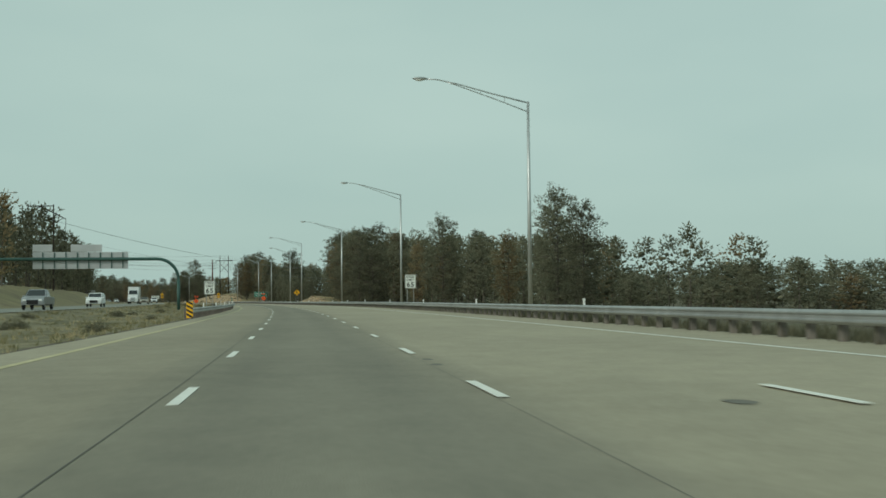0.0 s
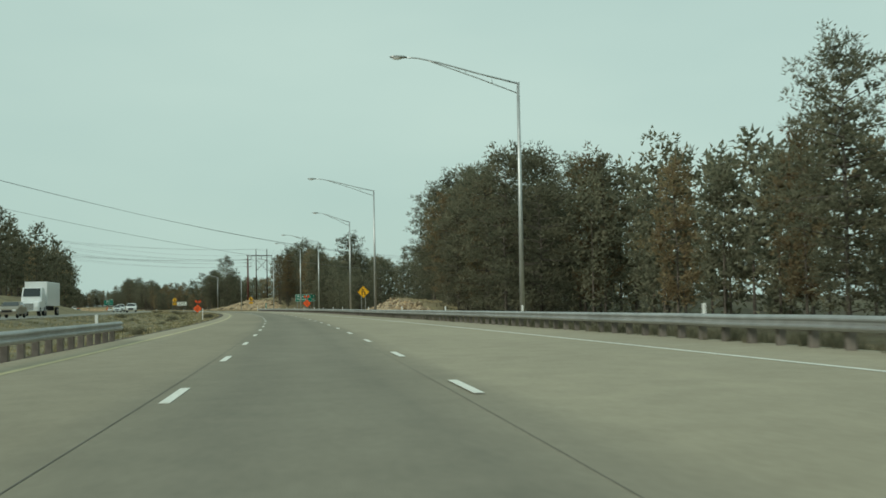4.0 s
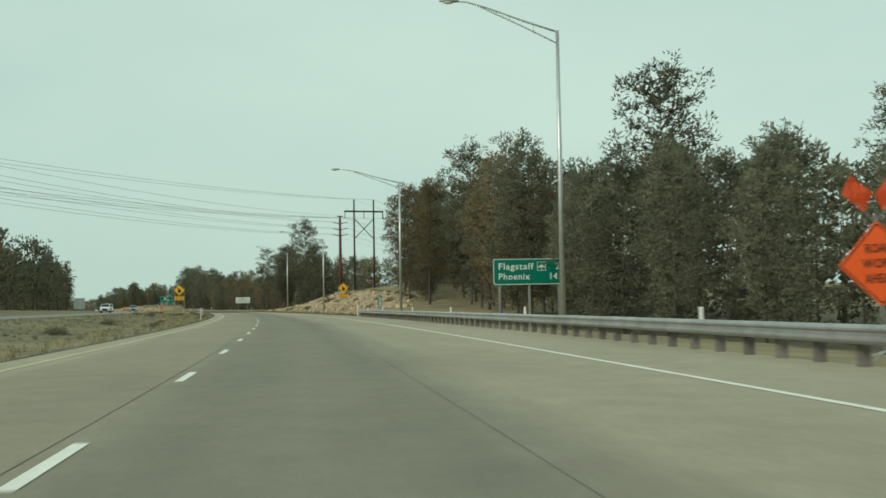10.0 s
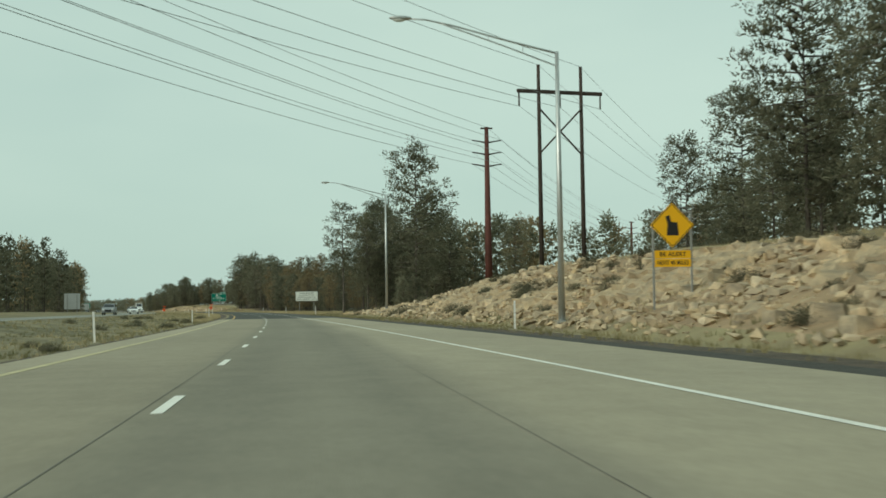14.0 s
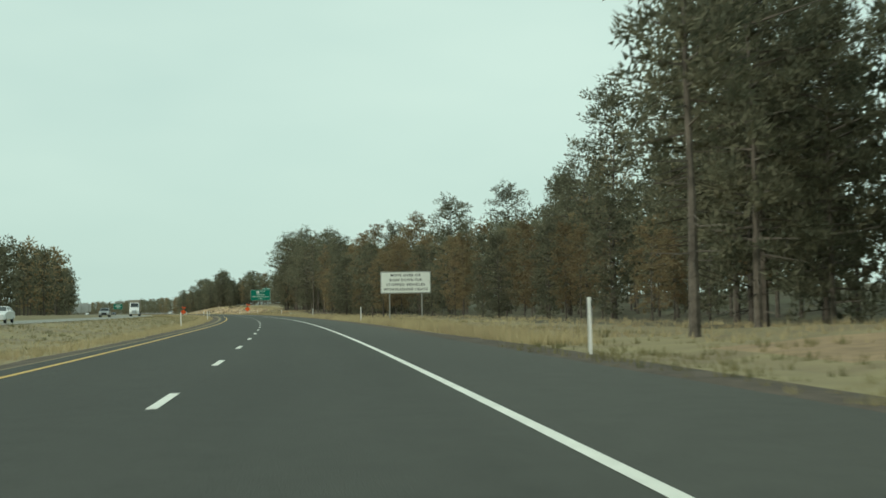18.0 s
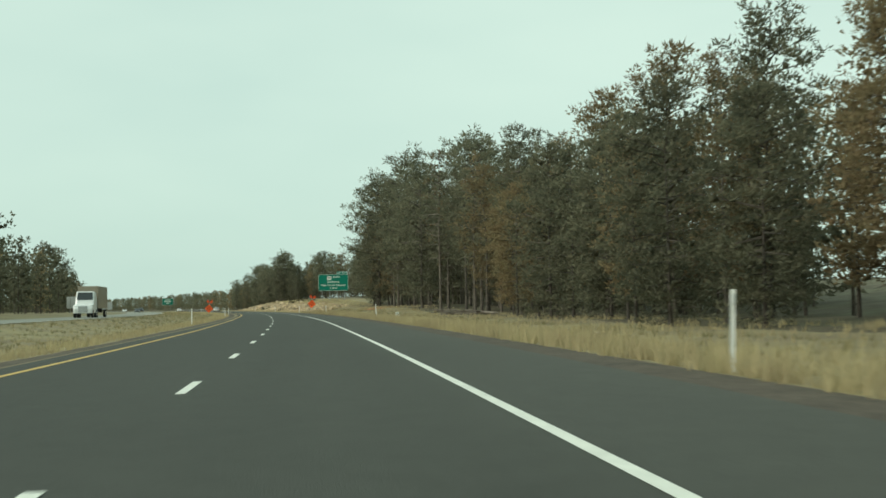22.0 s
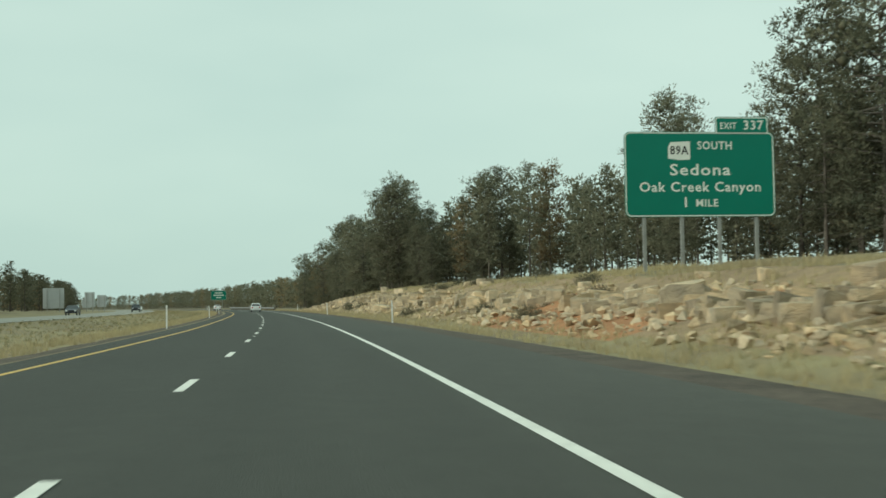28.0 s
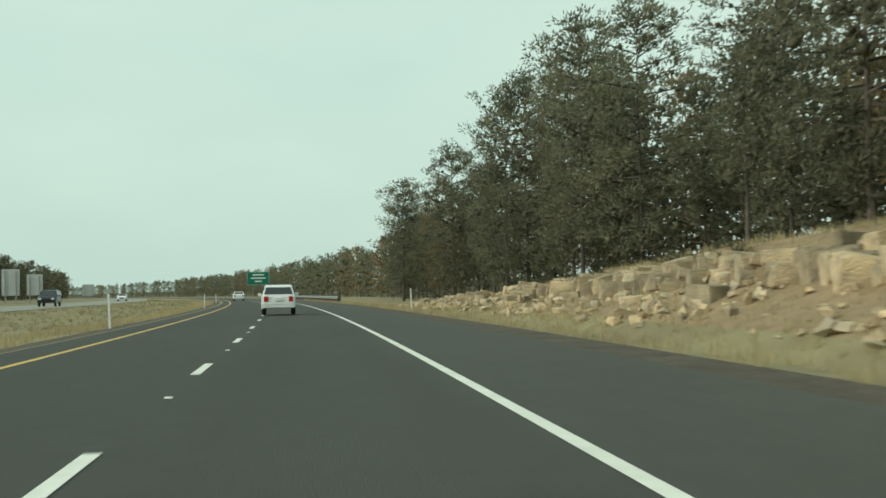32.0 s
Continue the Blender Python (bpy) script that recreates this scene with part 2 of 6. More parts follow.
CARW = mat("white_car_paint", (0.78, 0.79, 0.78), 0.25, 0, 0.02, 1.0, spec=0.6)
CARS = mat("silver_car_paint", (0.36, 0.37, 0.38), 0.3, 0.5, 0.03, 1.0)
CARD = mat("dark_car_paint", (0.035, 0.04, 0.05), 0.25, 0, 0.05, 1.0, spec=0.6)
CART = mat("tan_car_paint", (0.3, 0.26, 0.2), 0.3, 0.3, 0.05, 1.0)
GLASS = mat("dark_tinted_glass", (0.018, 0.022, 0.024), 0.06, 0, 0.0, 1.0, spec=0.8)
RUBBER = mat("tyre_rubber", (0.02, 0.02, 0.02), 0.9, 0, 0.1, 5.0)
CHROME = mat("bright_trim_metal", (0.6, 0.6, 0.6), 0.25, 0.9, 0.05, 2.0)
REDL = mat("red_lamp_lens", (0.45, 0.015, 0.015), 0.2, 0, 0.05, 2.0)
CLEARL = mat("clear_lamp_lens", (0.75, 0.76, 0.74), 0.15, 0, 0.05, 2.0)
WHITEP = mat("white_plastic_post", (0.78, 0.78, 0.74), 0.55, 0, 0.06, 3.0)


# ---- the road's line ----
HEAD = [6.72, 7.19, 7.60, 8.37, 9.26, 10.05, 10.76, 11.54, 12.35, 13.16, 13.96, 14.83, 15.80, 16.76, 17.51, 18.17, 18.81, 19.48, 20.25, 21.07, 21.96, 22.91, 23.74, 24.34, 24.83, 25.40, 26.20, 27.14, 28.12, 29.12, 29.97, 30.46, 30.89]
STEP = 30.0
_S, _X, _Y, _T = [], [], [], []
_th = radians(HEAD[0])
_x, _y = math.sin(_th) * 300, -math.cos(_th) * 300
for _i in range(-300, 2300):
    _S.append(float(_i)), _X.append(_x), _Y.append(_y), _T.append(_th)
    if _i < 0:
        _th = radians(HEAD[0])
    elif _i < 960:
        _th = radians(float(np.interp(_i + 0.5, [STEP * k for k in range(33)], HEAD)))
    elif _i < 1700:
        _th += 1 / 2000
    _x, _y = _x - math.sin(_th), _y + math.cos(_th)
_S, _X, _Y, _T = (np.array(a) for a in (_S, _X, _Y, _T))


def heading(s):
    return float(np.interp(s, _S, _T))


# Stations are CHAIN metres long. Roadside things are drawn on a plan at 4:5 round the eye's height: site() and air() enlarge it.
CHAIN = PLAN = 1.25
EYE = 1.09


def road(s, n, z=0.0):
    """World place at station s along the camera's line, n metres to its right."""
    a = heading(s)
    return Vector((CHAIN * float(np.interp(s, _S, _X)) + math.cos(a) * n, CHAIN * float(np.interp(s, _S, _Y)) + math.sin(a) * n, z))


def stand(s, n, z=0.0, turn=0.0, tilt=0.0):
    """Pose at a station: local x to the right, y along the road."""
    p = road(s, n, z)
    return pose(p.x, p.y, p.z, 0, tilt, math.degrees(heading(s)) + turn)


def air(s, n, z):
    """World place of a point of the roadside plan."""
    return road(s, n * PLAN, EYE + PLAN * (z - EYE))


def level(s, n):
    """Height of the ground on the roadside plan."""
    return EYE + (terrain(s, n * PLAN) - EYE) / PLAN


def site(s, n, turn=0.0, tilt=0.0):
    """Pose of a thing of the roadside plan on the ground, enlarged to full size."""
    return stand(s, n * PLAN, terrain(s, n * PLAN), turn, tilt) @ Matrix.Scale(PLAN, 4)


def lerp(s, *stops):
    return float(np.interp(s, [a for a, _ in stops], [b for _, b in stops]))


def n_lane(s):
    """The line between the two left lanes."""
    return lerp(s, (10, -1.38), (40, -1.5), (71, -1.67), (111, -1.6), (192, -1.59), (279, -1.78), (340, -1.85), (366, -1.76), (401, -1.6), (429, -1.54), (516, -1.63), (576, -1.8), (611, -1.83), (698, -1.55), (735, -1.6), (760, -1.76), (854, -1.6), (880, -1.44), (913, -1.42), (971, -1.5), (1050, -1.55))


def n_rail(s):
    return lerp(s, (-60, 11.4), (26, 11.0), (60, 10.8), (120, 10.5), (174, 9.4), (230, 8.5), (287, 8.5), (405, 8.5))


def n_edge(s):
    return lerp(s, (-60, 9.8), (16, 9.3), (118, 8.3), (190, 6.8), (218, 6.05), (250, 5.7), (277, 5.5), (360, 5.55), (396, 5.6), (438, 4.5), (498, 2.75), (515, 2.3), (540, 2.08), (576, 2.0), (604, 1.98), (640, 2.03), (700, 2.1), (730, 2.22), (760, 2.16), (850, 1.96), (905, 2.05), (935, 2.0), (965, 1.88), (1050, 2.0))


def n_pave(s):
    return lerp(s, (-60, 12.0), (26, 11.6), (60, 11.4), (120, 11.1), (174, 10.0), (230, 9.1), (287, 9.0), (400, 8.7), (449, 7.7), (506, 5.8), (530, 5.2))


def n_shoulder(s):
    return lerp(s, (395, 8.8), (420, 9.4), (449, 8.6), (506, 6.7), (530, 6.1), (555, 5.4), (580, 5.2), (640, 5.0), (2300, 5.1))


def z_road(s, n):
    """The merging lanes rise a little to their outer edge."""
    return max(0.0, n - 2.4) * lerp(s, (120, 0.012), (220, 0.0))


def cut(s):
    """Height of the bank on the right."""
    return max(lerp(s, (402, 0.0), (420, 0.9), (436, 2.9), (455, 3.8), (485, 4.2), (503, 3.5), (520, 2.6), (535, 2.0), (553, 1.1), (575, 0.2), (760, 0.2), (782, 1.1), (826, 1.2), (845, 1.8), (860, 2.3), (890, 2.7), (920, 2.9), (950, 3.1), (985, 3.0), (1005, 2.1), (1030, 0.7), (1060, 0.2)), 0.0)


def n_foot(s):
    return lerp(s, (402, 11.2), (449, 10.9), (506, 9.6), (560, 8.2), (580, 7.0), (2300, 6.7))


def foot(s):
    return n_rail(s) + 0.5 if s < 402 else n_foot(s)


def spread(s, n):
    """Offset on the ground, in metres, of an offset on the roadside plan: the road itself keeps its width."""
    if n >= 0:
        f = foot(s)
        return n if n <= f else PLAN * n if n >= f + 4.2 else f + (n - f) / 4.2 * (PLAN * (f + 4.2) - f)
    return n if n >= -31.6 else PLAN * n if n <= -48 else -31.6 - (-31.6 - n) / 16.4 * (PLAN * 48 - 31.6)


def unspread(s, n):
    if n >= 0:
        f = foot(s)
        w = PLAN * (f + 4.2) - f
        return n if n <= f else n / PLAN if n >= f + w else f + (n - f) / w * 4.2
    return n if n >= -31.6 else n / PLAN if n <= -PLAN * 48 else -31.6 - (-31.6 - n) / (PLAN * 48 - 31.6) * 16.4


def rough_z(s, n, k, a):
    return a * noise.noise((s * k, n * k, 1.7)) + a * 0.5 * noise.noise((s * k * 2.7, n * k * 2.7, 4.1))


def z_far(s):
    """Height of the opposite carriageway."""
    return lerp(s, (0, 0.3), (200, 0.5), (450, 0.5), (700, 0.3), (900, 0.12), (2300, 0.12))


def plan_terrain(s, n):
    if -6.4 < n < (n_rail(s) + 0.3 if s < 402 else n_shoulder(s) - 0.1):
        return -0.06 + (z_road(s, n) if n > 2 else 0)
    if n >= 0:
        if s < 402:
            base = z_road(s, n_rail(s))
            d = n - n_rail(s) - 0.3
            z = base - 0.06 - min(d * 0.12, 0.9)
            z += lerp(s, (222, 0), (237, 2.2), (258, 2.6), (272, 1.2), (287, 0.0)) * min(max((d - 2.2) / 3.2, 0), 1)
        else:
            d = n - n_foot(s)
            h = cut(s)
            steep = min(max(d / 4.2, 0), 1)
            z = h * (0.72 * steep ** 0.85 + 0.28 * min(max((d - 3) / 9, 0), 1)) - 0.05 * min(max(d + 1, 0), 1)
            if d > 40:
                z *= max(0.4, 1 - (d - 40) / 120)
            z += min(max((d - 16) / 22, 0), 1) * lerp(s, (560, 0), (590, 2.2), (840, 2.2), (860, 1.2), (1000, 1.5), (1080, 3), (2300, 3))
        return z + rough_z(s, n, 0.35, 0.14) * min(max((n - n_rail(s)) if s < 402 else d, 0), 2) / 2 + rough_z(s, n, 0.02, 0.6) * min(max(n - 20, 0) / 40, 1)
    d = -6.4 - n
    if n > -20.3:
        z = -0.06 - 0.4 * math.sin(min(d / 13.6, 1) * math.pi) + z_far(s) * min(d / 13.6, 1) ** 2
        return z + rough_z(s, n, 0.3, 0.1) * min(d / 2, 1)
    if n > -31.6:
        return z_far(s) - 0.05
    far = lerp(s, (60, 0.4), (110, 3.2), (330, 3.0), (420, 0.8), (700, 0.6), (2300, 0.6))
    k = min(max((-32.5 - n) / 8, 0), 1)
    return (z_far(s) - 0.05) * (1 - k) + (far + z_far(s)) * k * k * (3 - 2 * k) + rough_z(s, n, 0.2, 0.2) * k


def terrain(s, n):
    """Height of the ground n metres from the camera's line."""
    z = plan_terrain(s, unspread(s, n))
    if -31.6 < n < 0:
        return z
    return PLAN * z - (PLAN - 1) * EYE * min(z / 0.8, 1) if z > 0 else z


# ---- building helpers ----
def mesh_of(name, verts, faces, materials=(), smooth=False):
    me = bpy.data.meshes.new(name)
    me.from_pydata([tuple(v) for v in verts], [], faces)
    for m in materials:
        me.materials.append(m)
    if smooth:
        me.polygons.foreach_set("use_smooth", [True] * len(me.polygons))
    me.update()
    return me


def part(name, bm, material, parent=None, label="", m=None, smooth=False):
    """Links a bmesh (or a mesh) as one object under a thing or a part."""
    if isinstance(bm, bmesh.types.BMesh):
        me = bpy.data.meshes.new(name)
        bm.to_mesh(me)
        bm.free()
    else:
        me = bm
    if material and not me.materials:
        me.materials.append(material)
    if smooth:
        me.polygons.foreach_set("use_smooth", [True] * len(me.polygons))
    ob = new(name, me)
    if parent:
        ob.parent = parent
    if m is not None:
        ob.matrix_basis = m
    if label:
        tagged(ob, label)
    return ob


def thing(name, m, label, category, group="", kind=""):
    return_ob = new(name)
    return_ob.empty_display_size = 0.2
    return_ob.matrix_basis = m
    return tagged(return_ob, label, category, group, kind)


def box(bm, x0, x1, y0, y1, z0, z1, bevel=0.0):
    vs = [bm.verts.new(p) for p in ((x0, y0, z0), (x1, y0, z0), (x1, y1, z0), (x0, y1, z0), (x0, y0, z1), (x1, y0, z1), (x1, y1, z1), (x0, y1, z1))]
    fs = [bm.faces.new([vs[i] for i in f]) for f in ((3, 2, 1, 0), (4, 5, 6, 7), (0, 1, 5, 4), (1, 2, 6, 5), (2, 3, 7, 6), (3, 0, 4, 7))]
    if bevel:
        bmesh.ops.bevel(bm, geom=list({e for f in fs for e in f.edges}), offset=bevel, segments=2, affect="EDGES", profile=0.6)
    return bm


def a_box(x0, x1, y0, y1, z0, z1, bevel=0.0):
    return box(bmesh.new(), x0, x1, y0, y1, z0, z1, bevel)


def tube(points, radii, sides=8, bm=None, caps=True):
    """A tapered tube along points."""
    bm = bm or bmesh.new()
    rings = []
    for i, p in enumerate(points):
        p = Vector(p)
        d = (Vector(points[min(i + 1, len(points) - 1)]) - Vector(points[max(i - 1, 0)])).normalized()
        u = d.orthogonal().normalized() if abs(d.z) < 0.99 else Vector((1, 0, 0))
        if abs(d.z) < 0.99:
            u = Vector((0, 0, 1)).cross(d).normalized()
        w = d.cross(u)
        r = radii[i] if isinstance(radii, (list, tuple)) else radii
        rings.append([bm.verts.new(p + (u * math.cos(a) + w * math.sin(a)) * r) for a in (2 * math.pi * k / sides for k in range(sides))])
    for a, b in zip(rings, rings[1:]):
        for k in range(sides):
            bm.faces.new((a[k], a[(k + 1) % sides], b[(k + 1) % sides], b[k]))
    if caps:
        bm.faces.new(list(reversed(rings[0]))), bm.faces.new(rings[-1])
    return bm


def plate(outline, y0, y1):
    """A flat plate from an outline in x and z, facing along -y at y0."""
    bm = bmesh.new()
    a = [bm.verts.new((x, y0, z)) for x, z in outline]
    b = [bm.verts.new((x, y1, z)) for x, z in outline]
    bm.faces.new(a), bm.faces.new(list(reversed(b)))
    n = len(a)
    for i in range(n):
        bm.faces.new((a[(i + 1) % n], a[i], b[i], b[(i + 1) % n]))
    bmesh.ops.recalc_face_normals(bm, faces=bm.faces)
    return bm


def rounded(w, h, r, cx=0.0, cz=0.0, k=4):
    pts = []
    for qx, qz, a0 in ((1, 1, 0), (-1, 1, 90), (-1, -1, 180), (1, -1, 270)):
        for i in range(k + 1):
            a = radians(a0 + 90 * i / k)
            pts.append((cx + qx * (w / 2 - r) + r * math.cos(a), cz + qz * (h / 2 - r) + r * math.sin(a)))
    return pts


def diamond(side, r, cz):
    pts = rounded(side, side, r)
    c = math.sqrt(0.5)
    return [((x - z) * c, (x + z) * c + cz) for x, z in pts]


def ring_plate(outer, inner, y0, y1):
    bm = bmesh.new()
    n = len(outer)
    o = [bm.verts.new((x, y0, z)) for x, z in outer]
    i_ = [bm.verts.new((x, y0, z)) for x, z in inner]
    o2 = [bm.verts.new((x, y1, z)) for x, z in outer]
    i2 = [bm.verts.new((x, y1, z)) for x, z in inner]
    for k in range(n):
        j = (k + 1) % n
        bm.faces.new((o[k], o[j], i_[j], i_[k])), bm.faces.new((o2[k], i2[k], i2[j], o2[j]))
        bm.faces.new((o[k], o2[k], o2[j], o[j])), bm.faces.new((i_[k], i_[j], i2[j], i2[k]))
    bmesh.ops.recalc_face_normals(bm, faces=bm.faces)
    return bm


_glyphs = {}


def lettering(text, size, x, z, y, material, parent, align="CENTER", width=None):
    """Raised lettering in the x-z plane, read from -y; its middle line at z."""
    key = (text, size, align)
    if key not in _glyphs:
        cu = bpy.data.curves.new("lettering", "FONT")
        cu.body, cu.size, cu.align_x, cu.align_y, cu.extrude, cu.resolution_u = text, size, align, "CENTER", 0.002, 2
        cu.offset = size * 0.014
        cu.space_character = 1.12
        tmp = new("lettering_source", cu)
        bpy.context.view_layer.update()
        me = bpy.data.meshes.new_from_object(tmp.evaluated_get(bpy.context.evaluated_depsgraph_get()))
        bpy.data.objects.remove(tmp)
        _glyphs[key] = me
    me = _glyphs[key].copy()
    me.materials.clear()
    me.materials.append(material)
    k = 1.0
    if width:
        xs = [v.co.x for v in me.vertices]
        k = width / max(max(xs) - min(xs), 1e-3)
    return part("lettering", me, material, parent, m=Matrix.Translation((x, y, z)) @ Matrix.Rotation(radians(90), 4, "X") @ Matrix.Diagonal((k, 1, 1, 1)))


def strip(name, s0, s1, left, right, z, material, step=4.0, uv=True, cols=1, height=None, parent=None):
    """A ribbon along the road between two offsets."""
    verts, faces, uvs = [], [], []
    k = max(int((s1 - s0) / step), 1)
    for i in range(k + 1):
        s = s0 + (s1 - s0) * i / k
        a = left(s) if callable(left) else left
        b = right(s) if callable(right) else right
        for j in range(cols + 1):
            n = a + (b - a) * j / cols
            verts.append(road(s, n, z + (height(s, n) if height else 0)))
            uvs.append((s, n))
    for i in range(k):
        for j in range(cols):
            q = i * (cols + 1) + j
            faces.append((q, q + 1, q + cols + 2, q + cols + 1))
    me = mesh_of(name, verts, faces, [material])
    if uv:
        layer = me.uv_layers.new(name="map")
        for lp in me.loops:
            layer.data[lp.index].uv = uvs[lp.vertex_index]
    return part(name, me, material, parent)


# ---- ground and pavement ----
def build_ground():
    ss = [-290, -200, -120] + list(np.arange(-60, 1120, 3.0)) + [1130, 1150, 1180, 1220, 1280, 1360, 1450, 1550, 1650, 1800, 2000, 2290]
    ns = [-1900, -1000, -500, -260, -160, -110, -80, -66, -58, -51, -45, -40, -36, -33.5, -31.6, -31.4, -20.5, -20.2, -18, -15, -12, -10, -8.5, -7.4, -6.5, -6.3, 2, 5.2] + [5.6 + 0.45 * k for k in range(28)] + [18.8, 20, 21.5, 23.5, 26, 29, 33, 38, 45, 54, 66, 82, 110, 160, 260, 500, 1000, 2200]
    verts = [road(s, n, terrain(s, max(-150, min(n, 150))) - (1.0 if abs(n) > 150 else 0.0)) for s in ss for n in ns]
    w = len(ns)
    faces = [(i * w + j, i * w + j + 1, (i + 1) * w + j + 1, (i + 1) * w + j) for i in range(len(ss) - 1) for j in range(w - 1)]
    me = mesh_of("ground", verts, faces, [GROUND, SCREE, GRAVEL, RED_EARTH, TURF, SHADED_DUFF], smooth=True)
    for p in me.polygons:
        i, j = divmod(p.index, w - 1)
        s = ss[i]
        n = unspread(s, 0.5 * (ns[j] + ns[j + 1]))
        d = n - n_foot(s)
        # forest floor: litter with the trees' shade put into its colour
        if n > 12 and (s < 402 and n > n_rail(s) + 9 or 562 < s < 845 and n > lerp(s, (575, 13), (600, 10.4), (735, 10.4), (760, 12.5)) or s > 845 and n > 19):
            p.material_index = 5
        if n > 0 and (422 < s < 562 or 834 < s < 1022) and 0.6 < d < 4.6 + noise.noise((s * 0.1, 0, 0)) * 1.2 and cut(s) > 0.8:
            p.material_index = 1
        if n > 0 and (863 < s < 880 and 0.3 < d < 3.0 or 790 < s < 806 and 3 < d < 6.5):
            p.material_index = 3
        if -20.3 < n < -7.6 and s < 560 + 40 * noise.noise((n * 0.3, 0, 0)):
            p.material_index = 4
        if n > 0 and 226 < s < 276 and n_rail(s) + 1.2 < n < n_rail(s) + 5.2:
            p.material_index = 1
        if -7.6 < n < -6.2 or (n > 0 and s > 402 and n_shoulder(s) - 1.7 < n < n_shoulder(s) + 1.05):
            p.material_index = 2
    return tagged(part("ground", me, None), "dry grassy roadside ground with bare soil", "ground", kind="structure")


build_ground()
tagged(strip("concrete_road", -290, 520.6, -6.3, lambda s: n_pave(s), 0.0, CONCRETE, 4.0, cols=12, height=z_road), "pale grey concrete highway pavement with darker wheel tracks", "road", kind="structure")
tagged(strip("asphalt_road", 520.6, 2200, -5.9, lambda s: n_shoulder(s), 0.0, ASPHALT, 6.0, cols=6), "dark smooth asphalt highway pavement", "road", kind="structure")
tagged(strip("asphalt_shoulder", 398, 520.6, lambda s: n_pave(s), lambda s: n_shoulder(s), -0.012, OLD_ASPHALT, 4.0), "dark narrow asphalt shoulder beside the concrete", "road shoulder", kind="structure")
tagged(strip("opposite_road", -290, 2200, -31.2, -20.6, 0.0, FAR_ROAD, 8.0, height=lambda s, n: z_far(s)), "worn grey pavement of the opposite carriageway", "road", kind="structure")

def n_yellow(s):
    return lerp(s, (520, -5.0), (545, -5.1), (590, -5.45), (706, -5.05), (770, -5.5), (858, -5.0), (885, -4.7), (975, -4.7), (1100, -5.0))


lines = thing("lane_marking", Matrix.Identity(4), "white and yellow painted lane lines on the highway", "road marking", kind="structure")
strip("edge_line", -200, 1700, lambda s: n_edge(s) - 0.07, lambda s: n_edge(s) + 0.07, 0.006, PAINT_W, 4.0, height=z_road, parent=lines)
strip("yellow_line", 520.6, 1700, lambda s: n_yellow(s) - 0.07, lambda s: n_yellow(s) + 0.07, 0.006, PAINT_Y, 4.0, parent=lines)
strip("faded_line", -200, 520.6, lambda s: n_lane(s) - 3.7, lambda s: n_lane(s) - 3.52, 0.006, PAINT_OLD, 4.0, parent=lines)
strip("far_edge_line", -200, 1700, -20.95, -20.83, 0.006, PAINT_W, 8.0, height=lambda s, n: z_far(s), parent=lines)
strip("joint_line", -200, 520.6, lambda s: n_lane(s) - 0.22, lambda s: n_lane(s) - 0.205, 0.004, SEAL, 4.0, parent=lines)
strip("joint_line", -200, 520.6, lambda s: n_lane(s) + 3.45, lambda s: n_lane(s) + 3.46, 0.004, SEAL, 4.0, parent=lines)

DASH = mesh_of("dash", [(-0.065, 0, 0), (0.065, 0, 0), (0.065, 2.6, 0), (-0.065, 2.6, 0), (-0.065, 0, -0.005), (0.065, 0, -0.005), (0.065, 2.6, -0.005), (-0.065, 2.6, -0.005)],
               [(0, 1, 2, 3), (0, 4, 5, 1), (1, 5, 6, 2), (2, 6, 7, 3), (3, 7, 4, 0)], [PAINT_W])


def dash_row(n, anchors, period=8.68):
    for a, b in zip(anchors, anchors[1:]):
        k = max(round((b - a) / period), 1)
        for i in range(k):
            s = a + (b - a) * i / k
            off = n(s)
            part("dash", DASH, PAINT_W, lines, m=stand(s, off + n_lane(s), 0.008 + z_road(s, off)))


dash_row(lambda s: 0.0, [-76.4, 10.4, 70.6, 192.0, 279.2, 366.4, 429.3, 516.0, 524.5, 611.2, 698.8, 760.3, 879.45, 938.85, 1407.6])
dash_row(lambda s: lerp(s, (10, 3.52), (71, 3.68), (192, 3.71), (279, 3.75)), [-76.4, 10.5, 70.7, 192.2, 279.3, 296.7])
dash_row(lambda s: 6.7, [-77.9, 17.58])

# low reflective studs in the gaps of the lane line
STUD = mesh_of("stud", [(-0.045, -0.04, 0), (0.045, -0.04, 0), (0.045, 0.04, 0), (-0.045, 0.04, 0), (-0.035, -0.015, 0.014), (0.035, -0.015, 0.014), (0.035, 0.015, 0.014), (-0.035, 0.015, 0.014)],
               [(0, 1, 5, 4), (1, 2, 6, 5), (2, 3, 7, 6), (3, 0, 4, 7), (4, 5, 6, 7)], [PAINT_W])
for s in [521.5] + [722.1, 730.8, 765.9, 774.6, 792.1, 809.4] + [875.9 + 8.6 * k for k in range(14)]:
    tagged(part("road_stud", STUD, PAINT_W, m=stand(s, n_lane(s) + 0.05, 0.012)), "small white reflective stud on the asphalt", "road stud", "lane studs")

# patched and sealed spots on the concrete
for s, n, w, l in ((9.5, 4.34, 0.16, 0.3), (70.1, 5.06, 0.24, 0.2), (16.0, 2.18, 0.11, 0.3), (17.4, 2.2, 0.1, 0.28), (191.7, 3.58, 0.22, 0.16)):
    bm = bmesh.new()
    vs = [bm.verts.new((math.cos(a) * w * (0.8 + 0.3 * random.random()), math.sin(a) * l * (0.8 + 0.3 * random.random()), 0)) for a in (k * math.pi / 6 for k in range(12))]
    bm.faces.new(vs)
    part("sealed_patch", bm, SEAL, lines, m=stand(s, n, 0.006 + z_road(s, n)))


